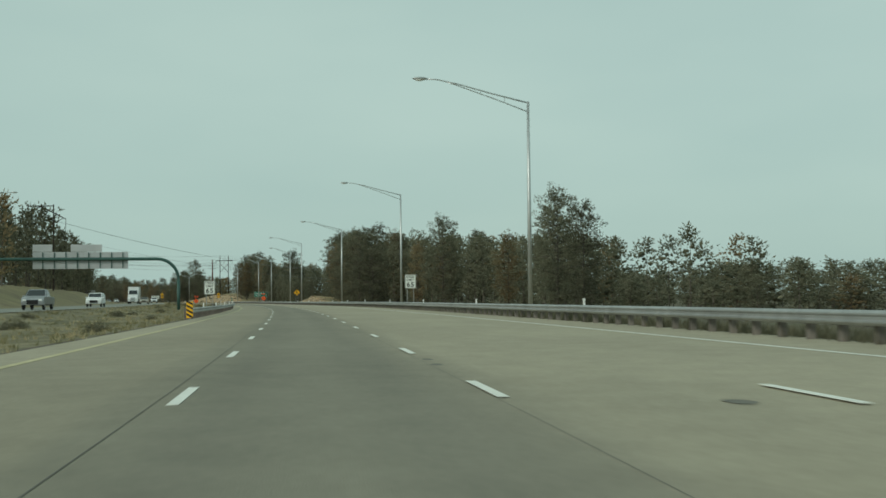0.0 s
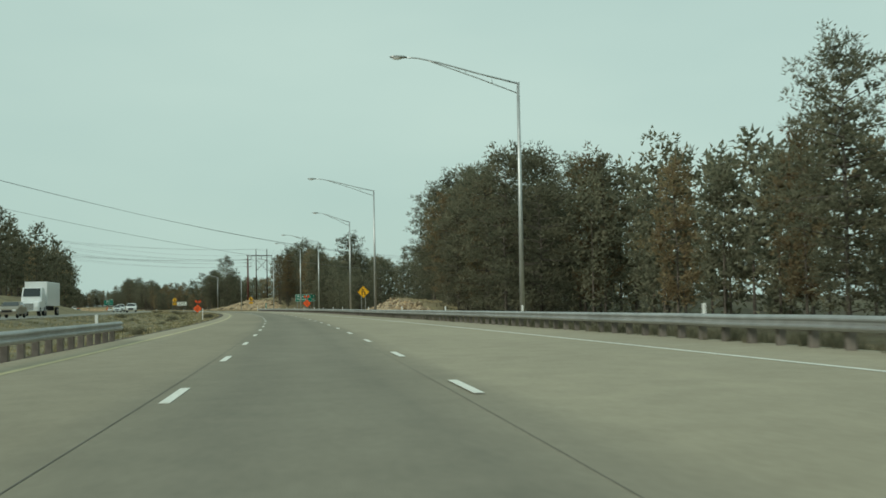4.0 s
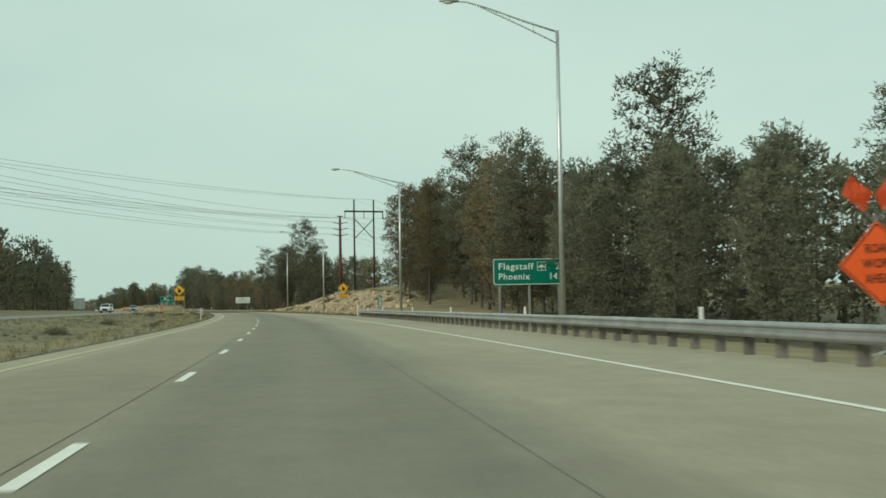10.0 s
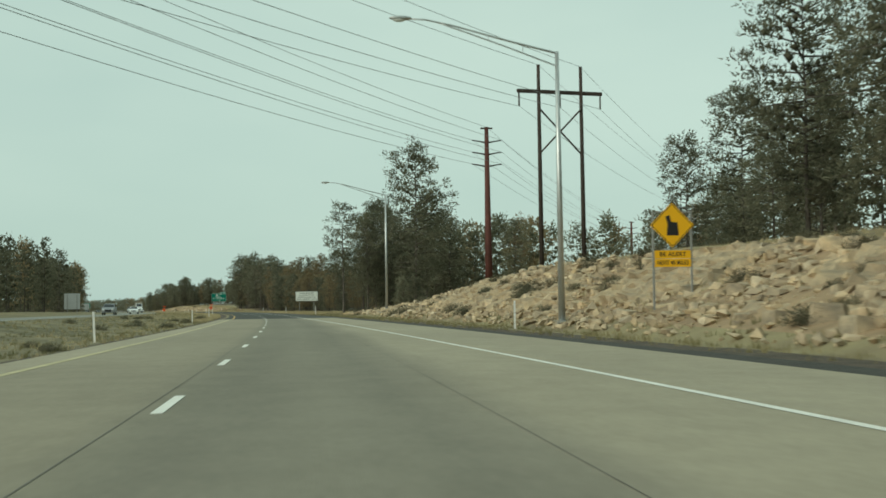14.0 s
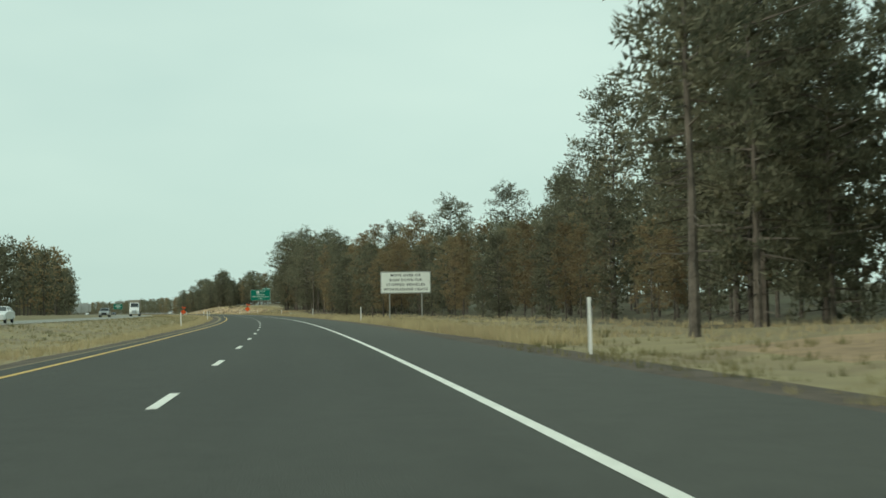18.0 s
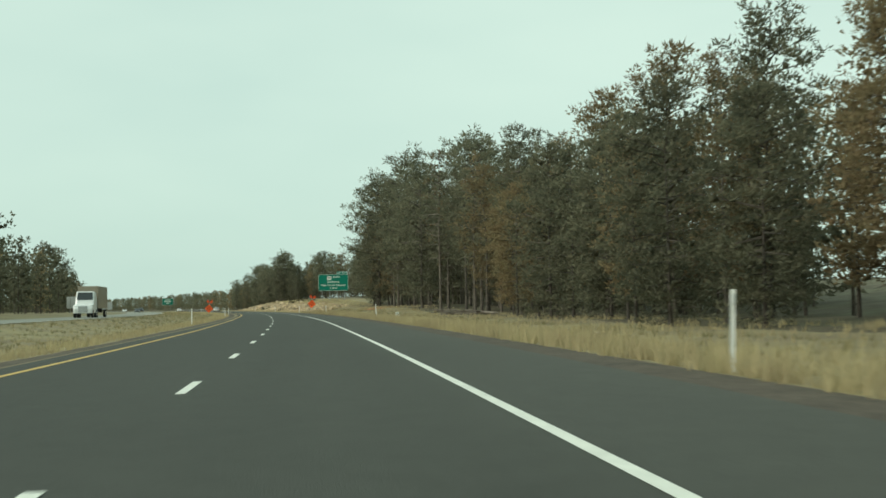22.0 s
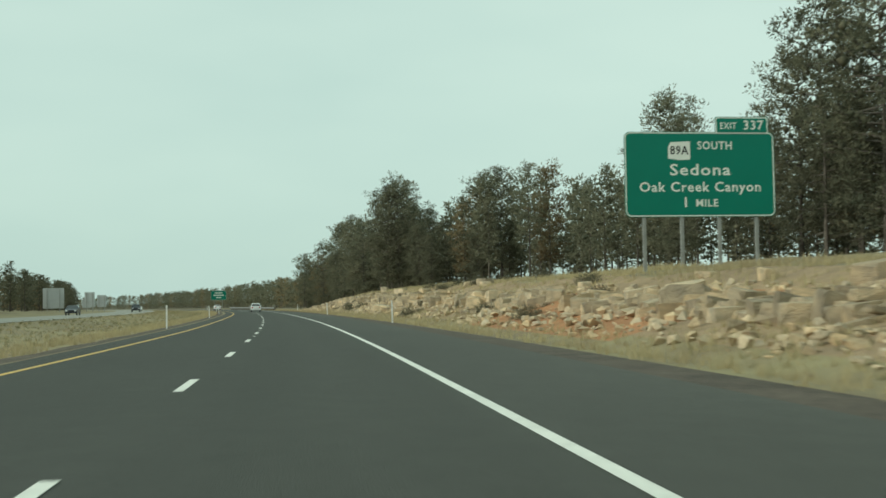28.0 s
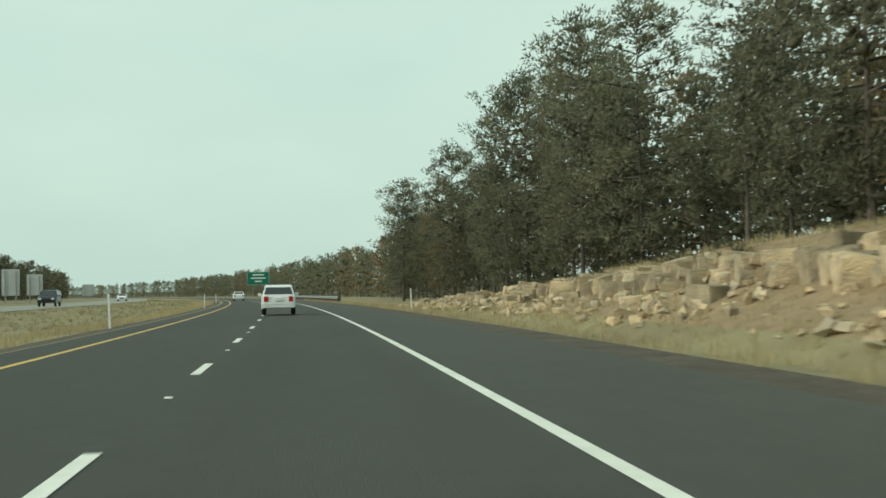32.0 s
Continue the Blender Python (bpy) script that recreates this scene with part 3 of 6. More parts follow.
# ---- guardrails ----
def wbeam(s0, s1, nf, z0, side):
    """A corrugated rail; side +1: it stands right of the road."""
    prof = [(0.0, 0.0), (-0.045, 0.025), (-0.08, 0.06), (-0.08, 0.09), (-0.03, 0.13), (-0.03, 0.18), (-0.08, 0.22), (-0.08, 0.25), (-0.045, 0.285), (0.0, 0.31), (0.012, 0.31), (-0.03, 0.275), (0.0, 0.155), (-0.03, 0.035), (0.012, 0.0)]
    verts, faces = [], []
    k = round((s1 - s0) / 1.296)
    for i in range(k + 1):
        s = s0 + (s1 - s0) * i / k
        for dx, dz in prof:
            n = nf(s) + dx * side
            verts.append(road(s, n, z0 + dz + z_road(s, nf(s)) + 0.012 * noise.noise((s * 0.3, 0, 0))))
    w = len(prof)
    for i in range(k):
        for j in range(w):
            q, r = i * w + j, i * w + (j + 1) % w
            faces.append((q, r, r + w, q + w))
    me = mesh_of("rail", verts, faces, [RAILM])
    return me


def guardrail(s0, s1, nf, side, label):
    root = thing("guardrail", Matrix.Identity(4), label, "guardrail")
    part("rail", wbeam(s0, s1, nf, 0.37, side), RAILM, root, "weathered corrugated steel rail")
    post = bmesh.new()
    box(post, 0.19, 0.36, -0.09, 0.09, -0.5, 0.66, 0.012)
    me = bpy.data.meshes.new("post")
    post.to_mesh(me), post.free()
    me.materials.append(POSTW)
    blk = bmesh.new()
    box(blk, 0.015, 0.19, -0.08, 0.08, 0.36, 0.67, 0.012)
    mb = bpy.data.meshes.new("block")
    blk.to_mesh(mb), blk.free()
    mb.materials.append(POSTW)
    k = round((s1 - s0) / 1.296)
    for i in range(k):
        s = s0 + 1.296 * (i + 0.5)
        m = stand(s, nf(s), z_road(s, nf(s)), 0 if side > 0 else 180)
        p = part("post", me, POSTW, root, m=m)
        part("block", mb, POSTW, p)
    return root


guardrail(-60.07, 397.45, n_rail, 1, "grey corrugated steel guardrail on timber posts along the shoulder")
guardrail(57, 155, lambda s: -6.15, -1, "grey corrugated steel guardrail on timber posts in the median")
guardrail(1062, 1180, lambda s: 6.3, 1, "pale steel guardrail beyond the rock cut")
RAIL_MARK = a_box(-0.045, 0.045, -0.03, 0.03, 0.0, 0.3, 0.01)
_rm = bpy.data.meshes.new("marker_tab")
RAIL_MARK.to_mesh(_rm), RAIL_MARK.free()
_rm.materials.append(WHITEP)
for s in (18, 38, 60, 82, 104, 126, 144, 162, 180, 198, 219, 244, 256, 270, 284, 302, 320, 336, 352, 366, 382, 392):
    tagged(part("rail_marker", _rm, WHITEP, m=stand(s, n_rail(s) + 0.3, 0.64 + z_road(s, n_rail(s)))), "small white marker tab on a guardrail post", "road marker", "white tabs on the guardrail")
for s in (70, 84, 100, 116, 134, 152):
    tagged(part("rail_marker", _rm, WHITEP, m=stand(s, -6.42, 0.64)), "small white marker tab on a guardrail post", "road marker", "white tabs on the guardrail")


# ---- delineators ----
def delineator():
    root = thing("delineator_post", Matrix.Identity(4), "slim white plastic delineator post beside the shoulder", "delineator", "roadside delineators")
    bm = bmesh.new()
    prof = [(-0.055, 0.0), (-0.03, 0.022), (0.03, 0.022), (0.055, 0.0), (0.03, 0.008), (-0.03, 0.008)]
    rings = [[bm.verts.new((x, y, z)) for x, y in prof] for z in (-0.2, 1.16, 1.2)]
    for a, b in zip(rings, rings[1:]):
        for k in range(6):
            bm.faces.new((a[k], a[(k + 1) % 6], b[(k + 1) % 6], b[k]))
    bm.faces.new(rings[-1])
    part("post", bm, WHITEP, root)
    part("reflector", a_box(-0.04, 0.04, -0.008, 0.006, 0.98, 1.14, 0.003), CLEARL, root, "silver reflector sheet")
    return root


_d = delineator()
_places = [(404.4, 9.3), (462, 9.8), (560.6, 6.4), (619.5, 6.4), (674.3, 6.5), (745.8, 7.4), (800, 6.65), (848, 6.4), (896, 5.85), (948.2, 5.75), (1017, 7.0),
           (222, -7.8), (403, -7.3), (460, -8.2), (514, -8.6), (568.3, -8.9), (622, -8.3), (677.5, -7.8), (735, -7.7), (795.5, -7.55), (845, -7.0), (894.8, -6.5), (945, -6.8), (997, -6.9), (1050, -6.9), (1105, -6.9)]
for i, (s, n) in enumerate(_places):
    m = stand(s, n, terrain(s, n))
    if i == 0:
        _d.matrix_basis = m
    else:
        copy_thing(_d, m @ Matrix.Rotation(radians(random.uniform(-2, 2)), 4, "Y") @ Matrix.Diagonal((0.8, 0.8, 1.06, 1)))


# ---- street lamps ----
def street_lamp(top, s, n, reach=1.0):
    height = top - level(s, n)
    root = thing("street_lamp", site(s, n), "tall galvanised highway light pole with a truss arm", "street lamp", "highway light poles")
    part("pole", tube([(0, 0, -0.2), (0, 0, height * 0.5), (0, 0, height)], [0.125, 0.095, 0.065], 12), GALV, root, smooth=True)
    part("base_plate", a_box(-0.2, 0.2, -0.2, 0.2, -0.05, 0.05, 0.01), GALV, root)
    pts = [(-0.02, 0, height - 0.05), (-1.8 * reach, 0, height + 0.38), (-3.6 * reach, 0, height + 0.86), (-4.6 * reach, 0, height + 1.06), (-5.2 * reach, 0, height + 1.08)]
    part("arm", tube(pts, [0.04, 0.036, 0.033, 0.03, 0.03], 8), GALV, root, smooth=True)
    pts = [(-0.02, 0, height - 0.5), (-1.8 * reach, 0, height + 0.16), (-3.6 * reach, 0, height + 0.78), (-4.2 * reach, 0, height + 0.98)]
    part("brace", tube(pts, 0.026, 8), GALV, root, smooth=True)
    for k in (0.333, 0.667):
        x = -3.6 * reach * k
        part("strut", tube([(x, 0, height - 0.5 + 1.28 * k), (x, 0, height - 0.05 + 0.91 * k)], 0.014, 6), GALV, root)
    bm = bmesh.new()
    bmesh.ops.create_uvsphere(bm, u_segments=12, v_segments=8, radius=1.0)
    bmesh.ops.scale(bm, vec=(0.4, 0.16, 0.085), verts=bm.verts)
    bmesh.ops.translate(bm, vec=(-5.45 * reach, 0, height + 1.1), verts=bm.verts)
    head = part("lamp_head", bm, GALV, root, "grey cobra-head lamp", smooth=True)
    bm = bmesh.new()
    bmesh.ops.create_uvsphere(bm, u_segments=12, v_segments=6, radius=1.0)
    bmesh.ops.scale(bm, vec=(0.22, 0.13, 0.07), verts=bm.verts)
    bmesh.ops.translate(bm, vec=(-5.5 * reach, 0, height + 1.04), verts=bm.verts)
    part("lens", bm, CLEARL, head, smooth=True)
    return root


for s, n, h, reach in ((59.9, 11.6, 10.95, 1.0), (116.8, 11.2, 11.2, 1.0), (173.7, 10.3, 11.1, 1.0), (233.1, 9.2, 11.85, 1.06), (267.9, 10.2, 11.35, 0.76), (312.6, 10.3, 11.3, 1.0), (345.3, 10.45, 11.7, 0.78), (402.3, 10.95, 11.6, 1.0), (460, 9.12, 9.86, 1.0), (529.0, 9.7, 11.3, 1.0)):
    street_lamp(h, s, n, reach)
for s, n, h in ((40, -36, 13.0), (150, -36, 13.0)):
    street_lamp(h, s, n).matrix_basis = site(s, n, 180)


# ---- signs ----
def posts(root, xs, z1, y=0.05, r=0.035, down=1.0):
    for x in xs:
        part("post", a_box(x - r, x + r, y, y + 2 * r, -down, z1, 0.006), POSTM, root, "grey steel post")


def speed_sign(s, n, mid):
    root = thing("speed_limit_sign", site(s, n), "white speed limit 65 sign on two steel posts", "traffic sign", "speed limit signs")
    w, h, cz = 1.02, 1.27, mid - level(s, n)
    part("panel", plate(rounded(w, h, 0.06, 0, cz), 0, 0.012), WHITE_S, root)
    part("border", ring_plate(rounded(w - 0.05, h - 0.05, 0.05, 0, cz), rounded(w - 0.09, h - 0.09, 0.04, 0, cz), -0.004, 0), BLACK_S, root)
    lettering("SPEED", 0.30, 0, cz + 0.42, -0.004, BLACK_S, root, width=0.8)
    lettering("LIMIT", 0.30, 0, cz + 0.13, -0.004, BLACK_S, root, width=0.66)
    lettering("65", 0.62, 0, cz - 0.32, -0.004, BLACK_S, root, width=0.68)
    posts(root, (-0.3, 0.3), cz + 0.5, 0.014)


speed_sign(113, 11.6, 2.72)
speed_sign(118.9, -7.06, 2.34)


def object_marker(s, n):
    root = thing("object_marker", stand(s, n, 0), "yellow and black striped hazard marker at the rail end", "traffic sign")
    part("panel", plate(rounded(0.36, 0.9, 0.03, 0, 0.6), 0, 0.01), YEL_S, root)
    for k in range(4):
        z = 0.2 + k * 0.24
        part("stripe", plate([(-0.17, z + 0.1), (0.17, z - 0.08), (0.17, z + 0.04), (-0.17, z + 0.22)], -0.003, 0), BLACK_S, root)
    posts(root, (0,), 0.9, 0.012, 0.025)


object_marker(54.6, -5.9)


def diamond_sign(name, s, n, side, cz, material, label, group):
    root = thing(name, site(s, n), label, "traffic sign", group)
    part("panel", plate(diamond(side, 0.06, cz), 0, 0.012), material, root)
    part("border", ring_plate(diamond(side - 0.05, 0.05, cz), diamond(side - 0.085, 0.045, cz), -0.004, 0), BLACK_S, root)
    return root


r = diamond_sign("lane_merge_sign", 254.5, 10.3, 0.95, 2.6 - level(254.5, 10.3), YEL_S, "yellow diamond lane-ends sign on two posts", "yellow warning signs")
_z = 2.6 - level(254.5, 10.3)
part("symbol", plate([(-0.2, _z - 0.36), (-0.09, _z - 0.36), (-0.09, _z + 0.3), (-0.145, _z + 0.42), (-0.2, _z + 0.3)], -0.004, 0), BLACK_S, r)
part("symbol", plate([(0.12, _z - 0.36), (0.24, _z - 0.36), (0.2, _z - 0.05), (0.08, _z + 0.1), (0.08, _z + 0.32), (0.0, _z + 0.32), (0.0, _z + 0.02), (0.12, _z - 0.12)], -0.004, 0), BLACK_S, r)
posts(r, (-0.22, 0.22), _z + 0.3, 0.014)


def work_sign(s, n, cz, words, lean=0.0):
    cz -= level(s, n)
    root = diamond_sign("road_work_sign", s, n, 0.94, cz, ORG_S, "orange diamond road work ahead sign with flags on a stand", "orange work signs")
    root.matrix_basis = root.matrix_basis @ Matrix.Rotation(radians(lean), 4, "Y")
    tagged(root, "orange diamond %s sign with flags on a stand" % " ".join(w.lower() for w, _ in words))
    for (t, w), dz in zip(words, (0.23, 0.0, -0.23)):
        lettering(t, 0.2, 0, cz + dz, -0.004, BLACK_S, root, width=w)
    part("mast", tube([(0, 0.03, 0.15), (0, 0.03, cz + 0.75)], 0.02, 8), POSTM, root)
    for a in (-1, 1):
        part("leg", tube([(0, 0.03, 0.2), (a * 0.6, -0.4, -0.05)], 0.018, 6), POSTM, root)
        part("leg", tube([(0, 0.03, 0.2), (a * 0.6, 0.45, -0.05)], 0.018, 6), POSTM, root)
        part("flag_rod", tube([(0, 0.03, cz + 0.62), (a * 0.42, 0.03, cz + 1.08)], 0.008, 6), POSTM, root)
        bm = bmesh.new()
        g = [[bm.verts.new((a * (0.16 + 0.34 * i / 4) - a * 0.16 * j / 4 * 0.9, 0.03 + 0.025 * math.sin(i * 1.6 + j), cz + 0.78 + 0.30 * i / 4 + 0.30 * j / 4)) for j in range(5)] for i in range(5)]
        for i in range(4):
            for j in range(4):
                bm.faces.new((g[i][j], g[i + 1][j], g[i + 1][j + 1], g[i][j + 1]))
        bmesh.ops.solidify(bm, geom=bm.faces[:], thickness=0.006)
        part("flag", bm, FLAG, root, "bright orange cloth flag")


WORK = (("ROAD", 0.42), ("WORK", 0.56), ("AHEAD", 0.5))
SLOWER = (("SPEED", 0.46), ("REDUCED", 0.66), ("AHEAD", 0.5))
work_sign(316.8, 8.85, 1.6, WORK, -3)
work_sign(312.5, -8.6, 1.05, WORK, 4)
work_sign(849.5, 7.0, 1.55, SLOWER, 9)
work_sign(853, -8.6, 1.1, SLOWER, 6)


def guide_sign(s, n0, n1, z0, z1, nposts, label, name="guide_sign", rad=0.15, material=None, edge=None):
    c = (n0 + n1) / 2
    g = level(s, c)
    root = thing(name, site(s, c), label, "traffic sign")
    w, h, cz = n1 - n0, z1 - z0, (z0 + z1) / 2 - g
    part("panel", plate(rounded(w, h, rad, 0, cz), 0, 0.03), material or GREEN_S, root)
    part("border", ring_plate(rounded(w - 0.04, h - 0.04, rad, 0, cz), rounded(w - 0.11, h - 0.11, rad * 0.8, 0, cz), -0.004, 0), edge or WHITE_S, root)
    for k in range(nposts):
        x = -w / 2 + w * (k + 0.5) / nposts if nposts != 3 else -w / 2 * 0.82 + w * 0.82 * k / 2
        gz = level(s, c + x) - g
        part("post", a_box(x - 0.06, x + 0.06, 0.032, 0.13, gz - 0.5, cz + h * 0.4, 0.006), POSTM, root, "grey steel post")
    return root, cz


r, cz = guide_sign(366, 11.6, 15.75, 2.1, 3.58, 3, "green distance sign to Flagstaff and Phoenix on three posts", rad=0.12)
lettering("Flagstaff", 0.5, -1.78, cz + 0.28, -0.005, WHITE_S, r, "LEFT", 2.0)
lettering("2", 0.5, 1.62, cz + 0.28, -0.005, WHITE_S, r, "CENTER")
lettering("Phoenix", 0.5, -1.78, cz - 0.28, -0.005, WHITE_S, r, "LEFT", 1.78)
lettering("141", 0.5, 1.5, cz - 0.28, -0.005, WHITE_S, r, "CENTER", 0.6)
part("airport_symbol", ring_plate(rounded(0.5, 0.5, 0.02, 0.7, cz + 0.3), rounded(0.45, 0.45, 0.02, 0.7, cz + 0.3), -0.004, 0), WHITE_S, r)
part("airport_symbol", plate([(0.67, cz + 0.1), (0.73, cz + 0.1), (0.73, cz + 0.26), (0.9, cz + 0.2), (0.9, cz + 0.27), (0.73, cz + 0.38), (0.7, cz + 0.5), (0.67, cz + 0.38), (0.5, cz + 0.27), (0.5, cz + 0.2), (0.67, cz + 0.26)], -0.004, 0), WHITE_S, r)

r, cz = guide_sign(632.4, 7.8, 11.7, 2.25, 3.92, 1, "white move-over law sign on two posts above dry grass", "regulatory_sign", 0.08, WHITE_S, BLACK_S)
for o in list(r.children):
    if o.name.startswith("post"):
        bpy.data.objects.remove(o)
posts(r, (-1.25, 1.25), cz + 0.6, 0.034, 0.045)
for k, (t, w) in enumerate((("MOVE OVER OR", 2.35), ("SLOW DOWN FOR", 2.55), ("STOPPED VEHICLES", 3.0), ("WITH FLASHING LIGHTS", 3.4))):
    lettering(t, 0.27, 0, cz + 0.54 - 0.36 * k, -0.005, BLACK_S, r, width=w)

r, cz = guide_sign(882, 11.5, 16.95, 3.95, 6.93, 4, "large green exit sign for Sedona on four posts above the rocks", "exit_sign", 0.2)
part("exit_tab", plate(rounded(1.95, 0.62, 0.06, 1.56, cz + 1.72), 0, 0.03), GREEN_S, r)
part("border", ring_plate(rounded(1.91, 0.58, 0.06, 1.56, cz + 1.72), rounded(1.84, 0.51, 0.05, 1.56, cz + 1.72), -0.004, 0), WHITE_S, r)
lettering("EXIT", 0.32, 1.06, cz + 1.70, -0.005, WHITE_S, r, width=0.6)
lettering("337", 0.46, 1.98, cz + 1.72, -0.005, WHITE_S, r, width=0.72)
lettering("SOUTH", 0.4, 0.55, cz + 1.0, -0.005, WHITE_S, r, width=1.25)
part("route_shield", plate([(-1.15, cz + 0.55), (-1.15, cz + 0.95), (-1.05, cz + 1.13), (-0.35, cz + 1.16), (-0.35, cz + 0.52), (-0.75, cz + 0.5)], -0.005, 0), WHITE_S, r, "white state route shield")
lettering("89A", 0.42, -0.75, cz + 0.83, -0.009, BLACK_S, r, width=0.66)
lettering("Sedona", 0.56, 0, cz + 0.14, -0.005, WHITE_S, r, width=2.2)
lettering("Oak Creek Canyon", 0.48, 0, cz - 0.46, -0.005, WHITE_S, r, width=4.4)
lettering("1", 0.5, -0.55, cz - 1.0, -0.005, WHITE_S, r)
lettering("MILE", 0.36, 0.22, cz - 1.02, -0.005, WHITE_S, r, width=0.8)

r, cz = guide_sign(1247, 6.5, 11.5, 3.2, 6.2, 2, "distant green guide sign beside the curve")
for k, w in enumerate((2.6, 3.4, 1.6)):
    part("text_bar", plate(rounded(w, 0.3, 0.02, 0, cz + 0.8 - 0.75 * k), -0.005, 0), WHITE_S, r)


def wildlife_sign(s, n, cz):
    g = level(s, n)
    cz -= g
    root = diamond_sign("wildlife_sign", s, n, 0.95, cz, YEL_S, "yellow diamond wildlife warning sign with a plaque", "yellow warning signs")
    part("symbol", plate([(-0.17, cz - 0.3), (0.2, cz - 0.3), (0.18, cz - 0.1), (0.16, cz + 0.08), (-0.02, cz + 0.1), (-0.08, cz + 0.3), (-0.2, cz + 0.26), (-0.14, cz + 0.05)], -0.004, 0), BLACK_S, root)
    for dz, t, w in ((-0.86, "BE ALERT", 0.8), (-1.11, "NEXT 40 MILES", 0.94)):
        part("plaque", plate(rounded(1.1, 0.235, 0.02, 0, cz + dz), 0, 0.012), YEL_S, root)
        lettering(t, 0.17, 0, cz + dz, -0.004, BLACK_S, root, width=w)
    for x in (-0.58, 0.58):
        part("post", a_box(x - 0.03, x + 0.03, 0.012, 0.072, -0.6, cz + 0.4, 0.006), POSTM, root, "grey steel post")
    part("cross_bar", a_box(-0.61, 0.61, 0.014, 0.05, cz + 0.37, cz + 0.41), POSTM, root)


wildlife_sign(453.5, 11.0, 3.35)
wildlife_sign(452, -9.3, 3.35)


def sign_back(s, n, w, z0, z1, label="bare aluminium back of a road sign for oncoming traffic"):
    g = level(s, n)
    root = thing("sign_back", site(s, n), label, "traffic sign", "backs of oncoming signs")
    part("panel", plate(rounded(w, z1 - z0, 0.1, 0, (z0 + z1) / 2 - g), 0.1, 0.13), ALU, root)
    for x in (-w * 0.3, w * 0.3):
        part("post", a_box(x - 0.06, x + 0.06, 0, 0.1, -0.5, z1 - g - 0.2, 0.006), POSTM, root, "grey steel post")
    for z in (0.25, 0.75):
        part("stiffener", a_box(-w / 2 + 0.06, w / 2 - 0.06, 0.06, 0.1, z0 + (z1 - z0) * z - g - 0.03, z0 + (z1 - z0) * z - g + 0.03), ALU, root)


for s, n, w, z0, z1 in ((677, -33, 3.1, 1.5, 4.7), (908, -33, 3.4, 1.6, 3.9), (993, -33, 3.0, 1.4, 3.9), (1073, -34, 3.7, 1.2, 4.9), (1115, -30, 2.1, 1.4, 4.6), (1118, -27.6, 1.9, 1.4, 4.0), (1319, -30, 3.2, 1.4, 4.6), (350, -35, 2.4, 1.6, 4.2)):
    sign_back(s, n, w, z0, z1)

# small mile marker
r = thing("mile_marker", site(407.2, 9.7), "tall narrow green mile marker plate on a steel post", "traffic sign")
part("panel", plate(rounded(0.32, 1.12, 0.03, 0, 1.22), 0, 0.01), GREEN_S, r)
lettering("MILE", 0.12, 0, 1.66, -0.004, WHITE_S, r, width=0.22)
for k, c in enumerate("339"):
    lettering(c, 0.33, 0, 1.42 - 0.3 * k, -0.004, WHITE_S, r, width=0.2)
posts(r, (0,), 1.7, 0.012, 0.025)
r = thing("small_sign", stand(743.6, 9.0, terrain(743.6, 9.0) - 0.2) @ Matrix.Scale(1.05, 4), "small white plate on a low post in the grass", "traffic sign")
part("panel", plate(rounded(0.3, 0.3, 0.02, 0, 0.55), 0, 0.01), WHITE_S, r)
part("text_bar", plate(rounded(0.2, 0.05, 0.005, 0, 0.6), -0.004, 0), BLACK_S, r)
part("text_bar", plate(rounded(0.2, 0.04, 0.005, 0, 0.5), -0.004, 0), BLACK_S, r)
posts(r, (0,), 0.66, 0.012, 0.02)

# overhead sign on a green tube frame over the opposite road
r = thing("overhead_sign_frame", site(148, -11.47), "green tubular arch carrying sign panels over the opposite road", "sign gantry")
_g = level(148, -11.47)
_arc = [(0, 0, -0.3), (0, 0, 3.6 - _g)] + [(-2.5 + 2.5 * math.cos(a), 0, 3.6 - _g + 2.5 * math.sin(a)) for a in (radians(x) for x in range(0, 91, 10))] + [(-12, 0, 6.1 - _g), (-24, 0, 6.1 - _g)] + [(-24 - 2.5 * math.sin(a), 0, 3.6 - _g + 2.5 * math.cos(a)) for a in (radians(x) for x in range(10, 91, 10))] + [(-26.5, 0, -0.6)]
part("arch", tube(_arc, 0.19, 12), GREENP, r, smooth=True)
for x0, x1, z0, z1 in ((-16.7, -5.85, 4.97, 6.95), (-16.7, -14.5, 6.99, 7.83), (-12.4, -8.85, 6.99, 7.83)):
    part("sign_panel", a_box(x0, x1, 0.3, 0.34, z0 - _g, z1 - _g, 0.01), ALU, r, "bare aluminium back of the panel")
for k in range(8):
    part("bracket", a_box(-15.6 + k * 1.3, -15.5 + k * 1.3, 0.19, 0.3, 5.05 - _g, 6.9 - _g), GREENP, r)
for k in range(5):
    part("stiffener", a_box(-16.6, -5.95, 0.26, 0.3, 5.2 + 0.38 * k - _g, 5.24 + 0.38 * k - _g), ALU, r)


